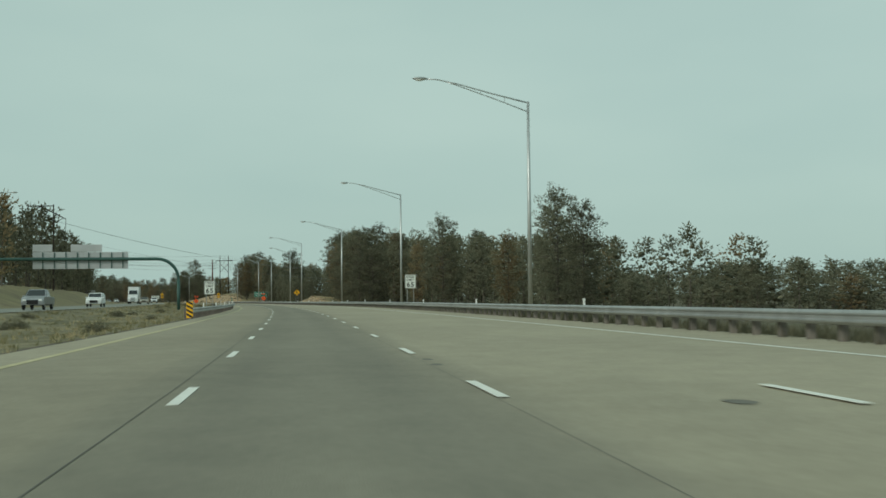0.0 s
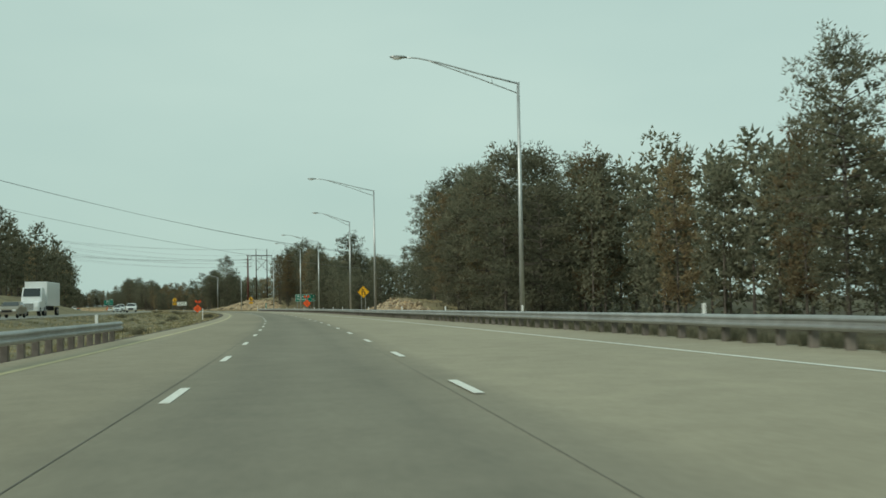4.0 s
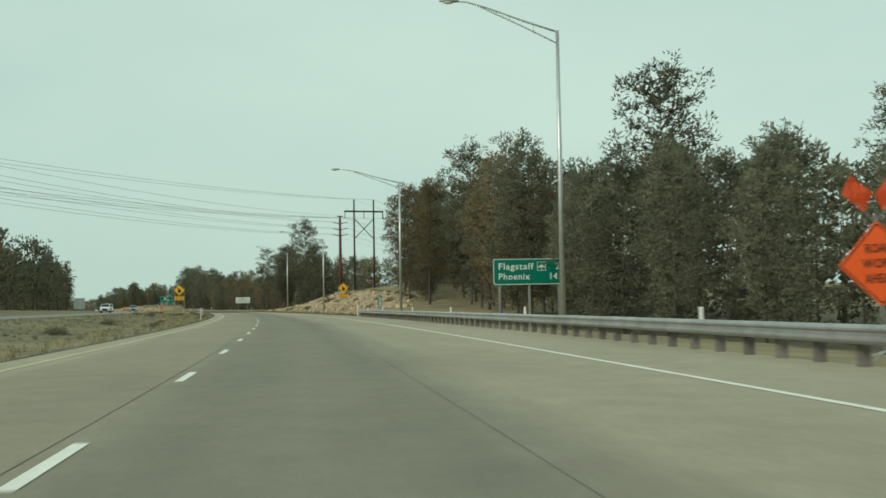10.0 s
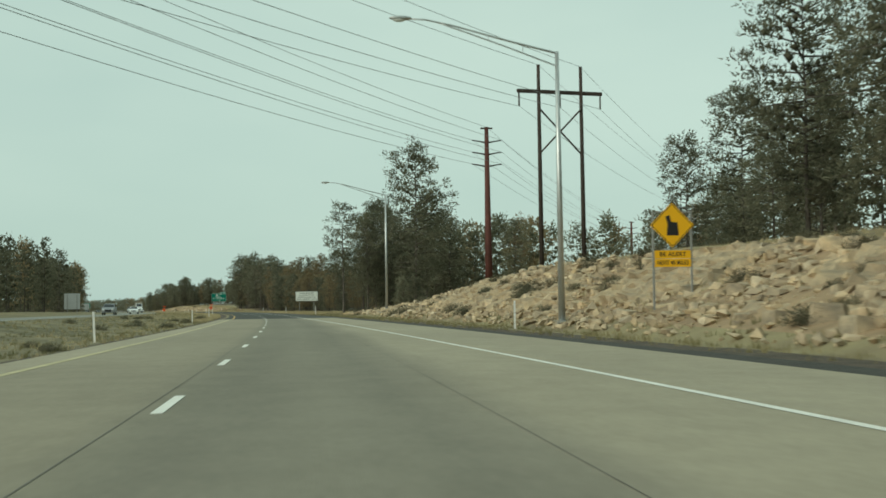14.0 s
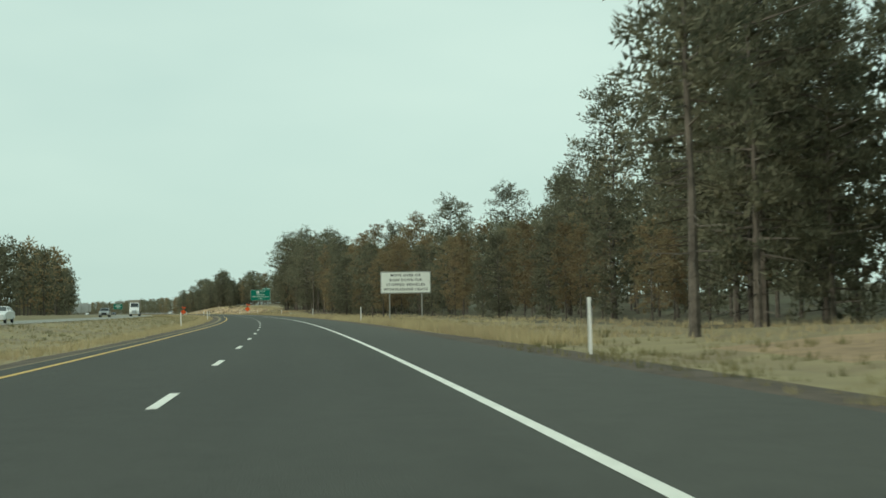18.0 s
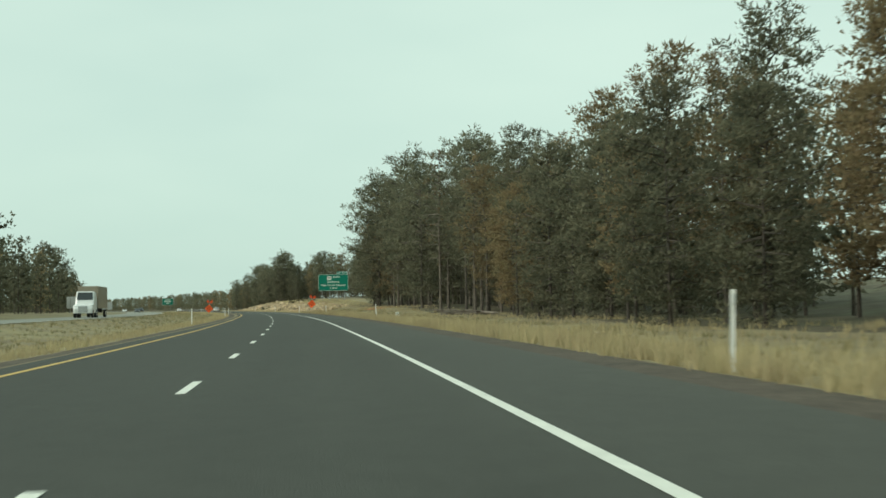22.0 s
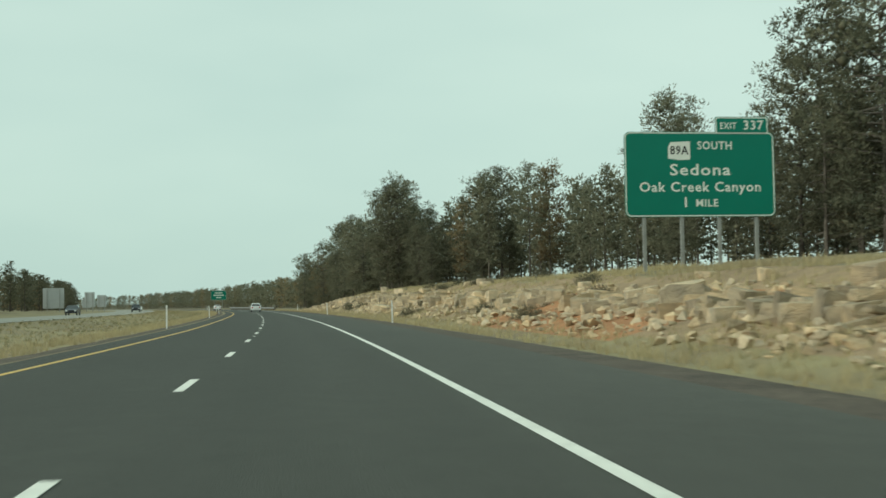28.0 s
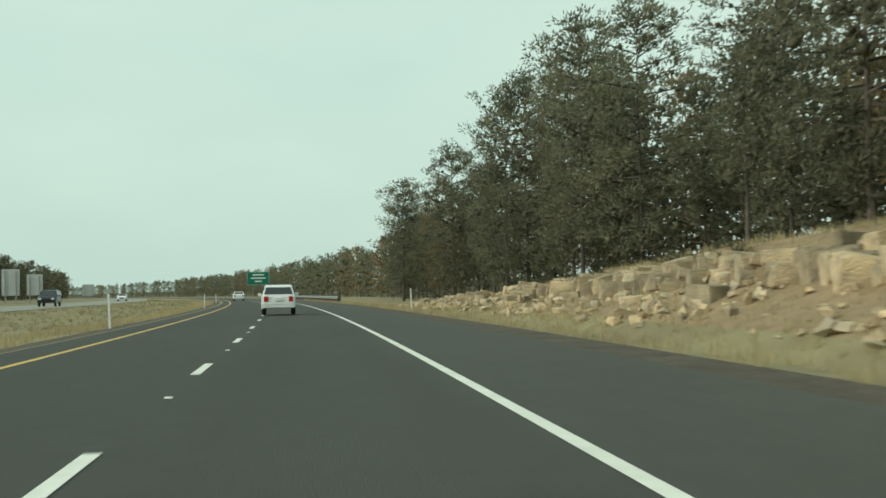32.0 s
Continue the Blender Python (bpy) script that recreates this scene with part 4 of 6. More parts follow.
# ---- power lines ----
def h_frame(s, n, top, arm, turn, w=3.6):
    g = level(s, n)
    root = thing("h_frame_tower", site(s, n, turn), "dark timber H-frame transmission structure", "power pylon", "timber transmission structures")
    h = top - g
    for x in (-w / 2, w / 2):
        part("pole", tube([(x, 0, -0.5), (x, 0, h)], [0.2, 0.13], 10), POLE_W, root, smooth=True)
    za = arm - g
    part("crossarm", a_box(-w, w, -0.12, 0.12, za - 0.14, za + 0.14, 0.02), POLE_W, root)
    part("brace", tube([(-w / 2, 0.14, za - 1.2), (w / 2, 0.14, za - 4.8)], 0.07, 6), POLE_W, root)
    part("brace", tube([(w / 2, -0.14, za - 1.2), (-w / 2, -0.14, za - 4.8)], 0.07, 6), POLE_W, root)
    for x in (-w * 0.96, 0, w * 0.96):
        part("insulator", tube([(x, 0, za - 0.1), (x, 0, za - 1.2)], [0.06, 0.07], 6), POLE_W, root)
    m = site(s, n, turn)
    return [m @ Vector((x, 0, za - 1.2)) for x in (-w * 0.96, 0, w * 0.96)] + [m @ Vector((x, 0, h)) for x in (-w / 2, w / 2)]


def mono_pole(s, n, top, turn, material=None):
    g = level(s, n)
    root = thing("utility_pole", site(s, n, turn), "tall brown utility pole with insulator arms", "utility pole", "brown utility poles")
    h = top - g
    part("pole", tube([(0, 0, -0.5), (0, 0, h * 0.35), (0, 0, h)], [0.42, 0.34, 0.2], 12), material or RUST, root, smooth=True)
    m = site(s, n, turn)
    ends = [m @ Vector((0, 0, h))]
    part("top_arm", a_box(-0.6, 0.6, -0.08, 0.08, h - 0.2, h - 0.05), POLE_W, root)
    for k in range(3):
        z = h - 1.45 - 1.2 * k
        for x in (-1, 1):
            part("insulator_arm", tube([(0, 0, z - 0.15), (x * 0.7, 0, z), (x * 1.5, 0, z + 0.12)], [0.1, 0.075, 0.06], 6), POLE_W, root)
            ends.append(m @ Vector((x * 1.5, 0, z + 0.15)))
    return ends


def wires(a, b, sag, label):
    for p, q in zip(a, b):
        pts = []
        for i in range(25):
            t = i / 24
            v = p.lerp(q, t)
            pts.append((v.x, v.y, v.z - sag * 4 * t * (1 - t)))
        tagged(part("power_cable", tube(pts, 0.022, 4, caps=False), WIRE), label, "cable", "power cables over the road")


E2 = h_frame(511, 21.6, 19.7, 17.6, 10)
E2L = h_frame(372, -66, 19.0, 16.9, 10)
E2R = h_frame(640, 95, 21, 19, 10)
wires(E2L, E2, 2.6, "thin overhead transmission cable between timber frames")
wires(E2, E2R, 2.6, "thin overhead transmission cable between timber frames")
M1 = mono_pole(538, 21, 18.9, 0)
M1L = mono_pole(395, -44, 17.4, 0, POLE_W)
M1R = mono_pole(672, 86, 19.0, 0)
wires(M1L, M1, 2.0, "thin overhead distribution cable")
wires(M1, M1R, 2.0, "thin overhead distribution cable")
def gull_frame(s, n, top, turn, k=1.0):
    """Two timber poles with a tie beam, drooping outer arms, an X brace and hanging insulators."""
    g = level(s, n)
    root = thing("h_frame_tower", site(s, n, turn) @ Matrix.Diagonal((k, k, 1, 1)), "timber two-pole transmission structure with drooping arms", "power pylon", "timber transmission structures")
    h = top - g
    for x in (-2.95, 2.95):
        part("pole", tube([(x, 0, -0.5), (x, 0, h)], [0.2, 0.14], 10), POLE_W, root, smooth=True)
    part("tie_beam", tube([(-3.1, 0, h - 0.35), (3.1, 0, h - 0.25)], 0.1, 6), POLE_W, root)
    for q in (-1, 1):
        part("arm", tube([(0, 0.15, h - 0.35), (q * 5.9, 0.15, h - 2.5)], [0.12, 0.09], 6), POLE_W, root)
        part("arm_strut", tube([(q * 2.95, 0.1, h - 3.3), (q * 5.2, 0.1, h - 2.3)], 0.06, 6), POLE_W, root)
        part("brace", tube([(-q * 2.95, 0.12 * q, h - 3.3), (q * 2.95, 0.12 * q, h - 8.2)], 0.07, 6), POLE_W, root)
    for x, z in ((-5.8, h - 2.5), (0, h - 0.5), (5.8, h - 2.5)):
        part("insulator", tube([(x, 0.15, z), (x, 0.15, z - 2.0)], [0.05, 0.06], 6), POLE_W, root)


gull_frame(350, 45.9, 13.0, 0)
E1 = [air(350, n, z) for n, z in ((40.1, 8.5), (45.9, 10.5), (51.7, 8.5))]
gull_frame(217, -36.5, 17.8, 8, 0.7)
E1R = h_frame(430, 110, 13, 11.5, -14, 5.4)
for s0, z0, s1, z1, sag in ((237.1, 14.6, 339.1, 9.0, 2.27), (233.5, 14.4, 341.5, 9.8, 2.5), (253.9, 12.47, 339.0, 6.8, 1.92)):
    pts = [tuple(air(lerp(q, (-0.2, s0 - 0.2 * (s1 - s0)), (1.2, s1 + 0.2 * (s1 - s0))), -30 + 70 * q, z0 + (z1 - z0) * q - sag * 4 * q * (1 - q))) for q in [-0.114 + 1.171 * i / 30 for i in range(31)]]
    tagged(part("power_cable", tube(pts, 0.022, 4, caps=False), WIRE), "thin overhead transmission cable over the highway", "cable", "power cables over the road")
wires(E1[:3], E1R[:3], 1.6, "thin overhead transmission cable over the highway")


# ---- trees ----
HEART = ([Vector(v) for v in ((1, 0, 0), (-1, 0, 0), (0, 1, 0), (0, -1, 0), (0, 0, 1), (0, 0, -1))],
       [(0, 2, 4), (2, 1, 4), (1, 3, 4), (3, 0, 4), (2, 0, 5), (1, 2, 5), (3, 1, 5), (0, 3, 5)])


def pine_data(seed, height, base, spread, limbs, clumps, blades, size, bare=0.0, peak=0.35, low=0.0, long=1.0, wide=1.0, fat=1.0):
    """Vertices and faces of a pine's wood and of its needles: rounded clumps along the limbs."""
    rnd = random.Random(seed)
    wood_v, wood_f, leaf, hearts = [], [], [], []

    def limb(p, q, r0, r1, sides=4):
        k = len(wood_v)
        d = (q - p).normalized()
        u = d.orthogonal().normalized()
        w = d.cross(u)
        for c, r in ((p, r0), (q, r1)):
            for i in range(sides):
                a = 2 * math.pi * i / sides
                wood_v.append(tuple(c + (u * math.cos(a) + w * math.sin(a)) * r))
        for i in range(sides):
            j = (i + 1) % sides
            wood_f.append((k + i, k + j, k + sides + j, k + sides + i))

    r0 = 0.0065 * height + 0.035
    steps = (0, 0.25, 0.5, 0.75, 1.0)
    axis = [Vector((rnd.uniform(-1, 1) * 0.02 * height * t * t, rnd.uniform(-1, 1) * 0.02 * height * t * t, height * t * 0.97)) for t in steps]
    for i in range(4):
        limb(axis[i] + (Vector((0, 0, -0.4)) if i == 0 else Vector()), axis[i + 1], r0 * (1 - i * 0.24) * (1.25 if i == 0 else 1), r0 * (1 - (i + 1) * 0.24), 7)

    def on_axis(z):
        t = min(max(z / (height * 0.97), 0), 1) * 4
        i = min(int(t), 3)
        return axis[i].lerp(axis[i + 1], t - i)

    for k in range(int(low)):
        z = base * rnd.uniform(0.25, 1.0)
        a = rnd.uniform(0, 6.28)
        p = on_axis(z)
        limb(p, p + Vector((math.cos(a), math.sin(a), rnd.uniform(-0.35, 0.1))) * rnd.uniform(0.5, 1.5), 0.03, 0.008, 3)
    for k in range(limbs):
        t = (k + rnd.random()) / limbs
        z = base + (height - base) * t
        env = spread * ((0.55 + 0.45 * min(1.0, t / peak)) if t < peak else max(0.12, 1 - ((t - peak) / (1 - peak)) ** 2.4) ** 0.62)
        env *= rnd.uniform(0.55, 1.12) * (0.82 + 0.5 * noise.noise((math.cos(k * 2.399) * 1.3, math.sin(k * 2.399) * 1.3, z * 0.35 + seed * 7.7)))
        a = k * 2.399 + rnd.uniform(-0.5, 0.5)
        p = on_axis(z)
        rise = rnd.uniform(-0.2, 0.25) + 0.5 * t * t
        q = p + Vector((math.cos(a), math.sin(a), rise)) * env
        limb(p, q, 0.03 + 0.012 * env, 0.012, 3)
        if rnd.random() < bare:
            continue
        hearts += [(p.lerp(q, f) + Vector((0, 0, rnd.gauss(0.05, 0.12))), (0.065 + 0.055 * env) * fat) for f in (0.38, 0.66)]
        m = max(2, round(clumps * (0.4 + 0.75 * env / spread)))
        side = Vector((-math.sin(a), math.cos(a), 0))
        for i in range(m):
            f = 1.04 - 0.62 * (i / m) * rnd.uniform(0.75, 1.15)
            c = p.lerp(q, f) + side * rnd.gauss(0, 0.3) * env + Vector((0, 0, rnd.gauss(0.1, 0.38)))
            if blades > 7 and i < 1:
                limb(p.lerp(q, f * 0.72), c, 0.018, 0.008, 3)
            leaf.append((c, size * rnd.uniform(0.7, 1.25), (q - p).normalized()))
    for i in range(max(3, limbs // 14)):
        leaf.append((on_axis(height * 0.97) + Vector((rnd.gauss(0, 0.4), rnd.gauss(0, 0.4), rnd.uniform(-1.2, 0.1))), size * rnd.uniform(0.6, 0.9), Vector((0, 0, 1))))
    lv, lf = [], []
    for c, r in hearts:
        # packed needles along the limb, seen only between the sprays
        turn = Euler((rnd.uniform(0, 6.28), rnd.uniform(0, 6.28), rnd.uniform(0, 6.28))).to_matrix()
        k = len(lv)
        lv += [tuple(c + (turn @ v) * r * rnd.uniform(0.3, 1.45)) for v in HEART[0]]
        lf += [tuple(k + i for i in q) for q in HEART[1]]
    for c, r, out in leaf:
        for b in range(blades):
            d = Vector((rnd.gauss(0, 1), rnd.gauss(0, 1), rnd.gauss(0.1, 0.8))).normalized()
            o = c + Vector((d.x, d.y, d.z * 0.8)) * r * rnd.random() ** 0.7
            d = (d * 0.7 + out * 0.3 + Vector((rnd.gauss(0, 0.4), rnd.gauss(0, 0.4), 0.35 + rnd.gauss(0, 0.35)))).normalized()
            w = d.cross(Vector((rnd.gauss(0, 1), rnd.gauss(0, 1), rnd.gauss(0, 1)))).normalized() * rnd.uniform(0.04, 0.066) * wide
            k = len(lv)
            lv += [tuple(o + w), tuple(o - w), tuple(o + d * rnd.uniform(0.19, 0.34) * long)]
            lf.append((k, k + 1, k + 2))
    return wood_v, wood_f, lv, lf


PINES = {}


def pine_kind(key, seed, height, base, spread, limbs, clumps, blades, size, needles, bare=0.0, peak=0.35, low=0, long=1.0, wide=1.0, fat=1.0):
    wv, wf, lv, lf = pine_data(seed, height, base, spread, limbs, clumps, blades, size, bare, peak, low, long, wide, fat)
    PINES[key] = (height, mesh_of("trunk", wv, wf, [BARK]), mesh_of("crown", lv, lf, [needles], smooth=True) if lf else None)


N = NEEDLE
pine_kind("a", 1, 13.5, 1.3, 3.8, 70, 4.6, 32, 0.6, N, peak=0.42, low=6)
pine_kind("b", 2, 14.5, 1.0, 4.2, 74, 4.6, 32, 0.6, N, peak=0.45, low=6)
pine_kind("c", 3, 15.0, 4.2, 2.8, 52, 4.6, 32, 0.6, N, 0.1, 0.5, 18)
pine_kind("d", 4, 12.0, 0.5, 3.8, 62, 4.6, 32, 0.6, N, peak=0.35, low=3)
pine_kind("e", 5, 14.0, 2.4, 3.5, 64, 4.6, 32, 0.6, N, 0.06, 0.45, 10)
pine_kind("tall", 6, 16.0, 5.2, 2.9, 46, 4.6, 32, 0.6, N, 0.14, 0.55, 26)
pine_kind("brown", 7, 13.5, 1.6, 3.5, 56, 4.4, 32, 0.58, NEEDLE_B, 0.12, 0.42, 8)
pine_kind("brown2", 8, 14.5, 3.4, 2.8, 50, 4.4, 32, 0.58, NEEDLE_B, 0.16, 0.45, 14)
pine_kind("bare", 9, 13.5, 4.0, 2.0, 66, 2.0, 6, 0.34, NEEDLE_B, 0.7, 0.4, 16)
pine_kind("young", 10, 4.0, 0.3, 1.5, 40, 3.2, 16, 0.42, N, peak=0.25)
for _k, _sd, _h, _b, _sp, _m, _pk in (("a2", 31, 13.5, 1.2, 3.2, N, 0.3), ("b2", 32, 14.5, 0.9, 3.4, N, 0.28), ("c2", 33, 15.0, 3.6, 2.7, N, 0.4), ("d2", 34, 12.0, 0.6, 3.2, N, 0.22), ("e2", 35, 14.0, 2.2, 2.9, N, 0.35), ("brown3", 36, 13.5, 1.8, 2.9, NEEDLE_B, 0.32)):
    pine_kind(_k, _sd, _h, _b, _sp, 48, 4.4, 20, 0.7, _m, 0.03, _pk + 0.12, 6, 1.25, 1.45, 1.3)
LABELS = {"tall": "tall ponderosa pine with a high open crown", "brown": "ponderosa pine with scorched brown needles", "brown2": "slim pine with brown drying needles", "brown3": "pine with scorched brown needles in the wood", "bare": "nearly bare grey dead pine", "young": "small bushy young pine on the bank"}
rt = random.Random(77)


def pine(key, s, n, top):
    h, trunk, crown = PINES[key]
    n *= PLAN
    g = terrain(s, n) - 0.05
    k = (EYE + PLAN * (top - EYE) - g) / h
    root = thing("pine_tree", stand(s, n, g, rt.uniform(0, 360)) @ Matrix.Diagonal((k * rt.uniform(0.9, 1.1), k * rt.uniform(0.9, 1.1), k, 1)),
                 LABELS.get(key, "dark green ponderosa pine at the forest edge"), "tree", "roadside pines")
    part("trunk", trunk, BARK, root)
    if crown:
        part("crown", crown, None, root)
    return root


# trees that stand out along the right side: kind, station, offset, top
HERO = [("b", 110, 25.0, 10.7), ("a", 106.5, 26.5, 9.0), ("e", 115, 26.0, 9.4), ("tall", 172, 58, 5.0), ("d", 158, 60, 4.6), ("a", 190, 64, 4.7), ("e", 118, 66, 4.8), ("b", 171, 24.5, 12.2), ("tall", 211, 24.8, 12.4), ("e", 166, 29, 10.0), ("b", 227.5, 23, 14.3), ("b", 219, 25, 12.5),
        ("a", 231, 17.6, 12.9), ("a", 236, 20, 13.2), ("brown", 226, 18.5, 12.3), ("b", 221, 17.4, 12.4), ("d", 228, 16.2, 10.0), ("b", 260.5, 19.3, 13.9), ("b", 254, 21, 13.2), ("brown", 247, 20, 13.5), ("brown", 242, 18.2, 9.5), ("a", 248, 23.5, 13.5), ("d", 216, 18, 13.0), ("d", 210, 19.5, 12.0),
        ("b", 373, 24, 15.4), ("tall", 362, 34, 12.7), ("a", 378, 26, 11.4), ("d", 366, 29, 10.5), ("b", 422, 21, 16.8), ("e", 392, 19.8, 12.6), ("a", 398, 20.5, 14.2), ("brown", 404, 20, 14.0), ("brown2", 411, 20.5, 14.2), ("c", 385, 21, 10.8), ("b", 416, 23, 13.8),
        ("b", 443, 17.3, 14.2), ("c", 437, 19.5, 14.4), ("a", 449, 20.5, 13.6), ("brown", 430, 15.8, 13.8), ("brown2", 424, 17, 13.8), ("d", 452, 22.5, 10.5), ("b", 552, 15.7, 18.2), ("c", 556, 17.5, 14.0), ("a", 562, 19.5, 10.5), ("e", 548, 26, 10.0),
        ("d", 446, 18.4, 8.6), ("d", 440, 18.6, 8.4), ("d", 434, 17.8, 8.6), ("d", 428, 17.2, 8.4), ("d", 450, 19.6, 8.0), ("young", 543, 13.0, 3.7), ("young", 548.5, 13.5, 3.5), ("young", 538.5, 13.6, 3.6), ("tall", 566, 8.9, 13.6), ("c", 576, 12.4, 12.6), ("e", 571, 12.4, 12.6), ("c", 574, 13.8, 14.4), ("b", 579, 15.4, 14.6), ("e", 585, 17.2, 14.0), ("d", 572, 15, 9.5), ("c", 603, 17.5, 12.8), ("tall", 612, 18.4, 11.2), ("b", 622, 20, 10.3), ("c", 630, 22, 10.8),
        ("b", 474, 24.5, 17.6), ("a", 468, 26, 17.6), ("c", 480, 28, 13.5), ("d", 485, 27.5, 11.5), ("e", 464, 24.5, 17.0), ("b", 498, 31, 15.4), ("a", 505, 29.5, 12.8), ("tall", 490, 33, 14.6), ("d", 512, 36, 11.0),
        ("tall", 643, 25, 12.2), ("c", 660, 24, 13.2), ("b", 675, 21, 13.0), ("brown", 690, 19.5, 12.6), ("a", 707, 19, 12.2), ("brown2", 716, 17.6, 13.0), ("brown", 724, 16.8, 12.4), ("brown", 733, 16.4, 13.6), ("tall", 746, 17.2, 14.2), ("c", 762, 15.7, 15.7), ("b", 765, 17.5, 14.6), ("bare", 764, 13.1, 14.1), ("b", 777, 13.2, 14.2), ("e", 782, 14.6, 13.6), ("brown", 756, 18.5, 13.5),
        ("tall", 740, 15.2, 14.5), ("tall", 751, 14.4, 15.2), ("bare", 748, 13.4, 14.6), ("tall", 757, 14.2, 14.8), ("tall", 735, 14.2, 14.8), ("brown2", 743, 13.4, 13.0), ("tall", 768, 14.4, 15.0), ("tall", 796, 13.2, 15.2), ("b", 800, 15, 15.8), ("tall", 806, 14.0, 15.0), ("brown", 811, 15.5, 14.0), ("b", 790, 14.2, 17.0), ("b", 816, 13.4, 17.4), ("b", 823, 14.0, 16.8), ("a", 830, 14.4, 13.2), ("brown", 820, 15.5, 17.0), ("d", 834, 15.2, 9.6), ("b", 827, 16, 13.6),
        ("b", 240, 17.8, 13.6), ("a", 244, 20.5, 14.0), ("d", 258, 22.5, 12.4), ("d", 244, 18.4, 9.5), ("d", 250, 19.2, 9.0), ("d", 238, 17.6, 9.0), ("d", 256, 20.4, 9.5), ("d", 232.5, 18.2, 9.0), ("d", 262, 20.5, 8.5), ("b", 263, 22.5, 12.4), ("brown", 236, 16.6, 11.5), ("b", 252, 18.8, 13.6),
        ("b", 975, 16.6, 9.6), ("d", 979, 16.9, 9.8), ("d", 971, 17.4, 8.4), ("d", 288, 22.5, 7.4), ("a", 283, 22, 8.0), ("b", 294, 25, 7.5), ("d", 279, 21, 8.4), ("e", 300, 28, 7.6), ("d", 306, 29, 7.0), ("a", 312, 31, 7.2), ("d", 275, 21.5, 8.8), ("b", 912.5, 24.2, 12.0), ("b", 905, 28.5, 14.6), ("e", 898, 26.5, 15.6), ("b", 893, 27, 17), ("a", 901, 30, 15), ("b", 926, 28.2, 15.6), ("b", 890, 30, 17.5), ("d", 896, 29, 11), ("d", 906, 31, 10.5), ("b", 899, 33, 15.5), ("e", 932, 29, 12.8), ("d", 915, 31, 12), ("tall", 949.6, 23.2, 13.6), ("a", 968, 22.5, 14.0), ("b", 980, 15.0, 15.2), ("d", 984, 17.0, 12.6), ("e", 962, 23.2, 14.4), ("b", 1008, 14.1, 12.4), ("e", 1015, 13.4, 13.2), ("a", 1021, 14.5, 12.5), ("b", 1028, 13.6, 13.0), ("c", 1000, 15.4, 12.2), ("b", 992, 15.8, 14.6), ("e", 1059, 10.2, 9.8), ("b", 1046, 12.2, 11.0), ("a", 1036, 14, 13.0), ("brown", 1052, 12.5, 9.6), ("d", 1068, 11.5, 8.6), ("b", 986, 16.2, 14.8), ("b", 981, 13.9, 14.2)]
for key, s, n, top in HERO:
    pine(key, s, n, top - lerp(s, (728, 0.0), (732, 2.6), (748, 2.6), (752, 1.4), (757, 1.4), (763, 0.0)))

# the edge of the wood: offset of the front row, and top heights, along the road
FRONT = [(-60, 52), (98, 52), (102, 27), (150, 26), (205, 22), (262, 22), (290, 44), (345, 40), (365, 28), (385, 21.5), (425, 18), (447, 19), (462, 25), (490, 30), (530, 36), (548, 30), (562, 20), (575, 16), (600, 19), (640, 23), (675, 21), (720, 17), (760, 15), (835, 14.5), (848, 26), (870, 30), (888, 31), (915, 30), (935, 25), (950, 24), (975, 17), (1005, 15), (1050, 11.5), (1150, 11), (2300, 12)]
TOPS = [(-60, 3.9), (99, 2.8), (107, 3.0), (112, 7.6), (150, 8.6), (205, 11.7), (262, 12.3), (290, 8.5), (345, 9.5), (380, 11), (400, 12.4), (425, 14), (450, 14), (474, 15), (492, 12), (540, 9.5), (560, 11.5), (572, 12.6), (600, 11.4), (625, 10.2), (650, 10.6), (700, 10.8), (745, 10.6), (768, 13.2), (815, 14), (840, 12), (900, 12.5), (960, 13), (975, 12.6), (1030, 11.4), (1060, 8.8), (1100, 8), (2300, 8)]
SORTS = ["a2", "b2", "c2", "d2", "e2", "a2", "b2", "e2"]
edge_wood = []
s = 64.0
while s < 1100:
    f = lerp(s, *FRONT)
    n = f + rt.uniform(0.5, 4.5)
    brown = 0.5 if 680 < s < 740 or 400 < s < 425 else 0.14
    key = "brown3" if rt.random() < brown else rt.choice(SORTS)
    top = lerp(s, *TOPS) * rt.uniform(0.8, 1.06)
    if 728 < s < 815:
        n += 1.5
        key = rt.choice(["tall", "c", "tall", "e", "brown2"])
    if n > 21.5 and key != "brown3":
        edge_wood.append((s, n, top))
    else:
        pine(key, s, n, top)
    s += rt.uniform(3.2, 6.2)


s = 590.0
while s < 736:
    pine(rt.choice(["brown", "brown3", "brown", "brown2", "a2", "d2", "d", "b2"]), s, rt.uniform(10.6, 14.5) + lerp(s, (590, 4.0), (640, 3.4), (662, 0.0)), lerp(s, (590, 6.2), (637, 7.4), (670, 8.2), (735, 9.6)) * rt.uniform(0.78, 1.05))
    s += rt.uniform(2.4, 4.2)


s = 316.0
while s < 374:
    pine(rt.choice(["d2", "a2", "b2", "d", "e2"]), s, rt.uniform(16.4, 20), lerp(s, (316, 6.2), (345, 7.4), (374, 9.0)) * rt.uniform(0.8, 1.08))
    s += rt.uniform(1.9, 3.2)


# the wood behind, and across the road: one mass of trees each
def far_pine(seed, height, base, spread, limbs, tufts, blades, size, peak, wide, long, fat):
    wv, wf, lv, lf = pine_data(seed, height, base, spread, limbs, tufts, blades, size, 0.0, peak, 0, long, wide, fat)
    return np.array(wv), np.array(wf[:28]), np.array(lv), np.array(lf)


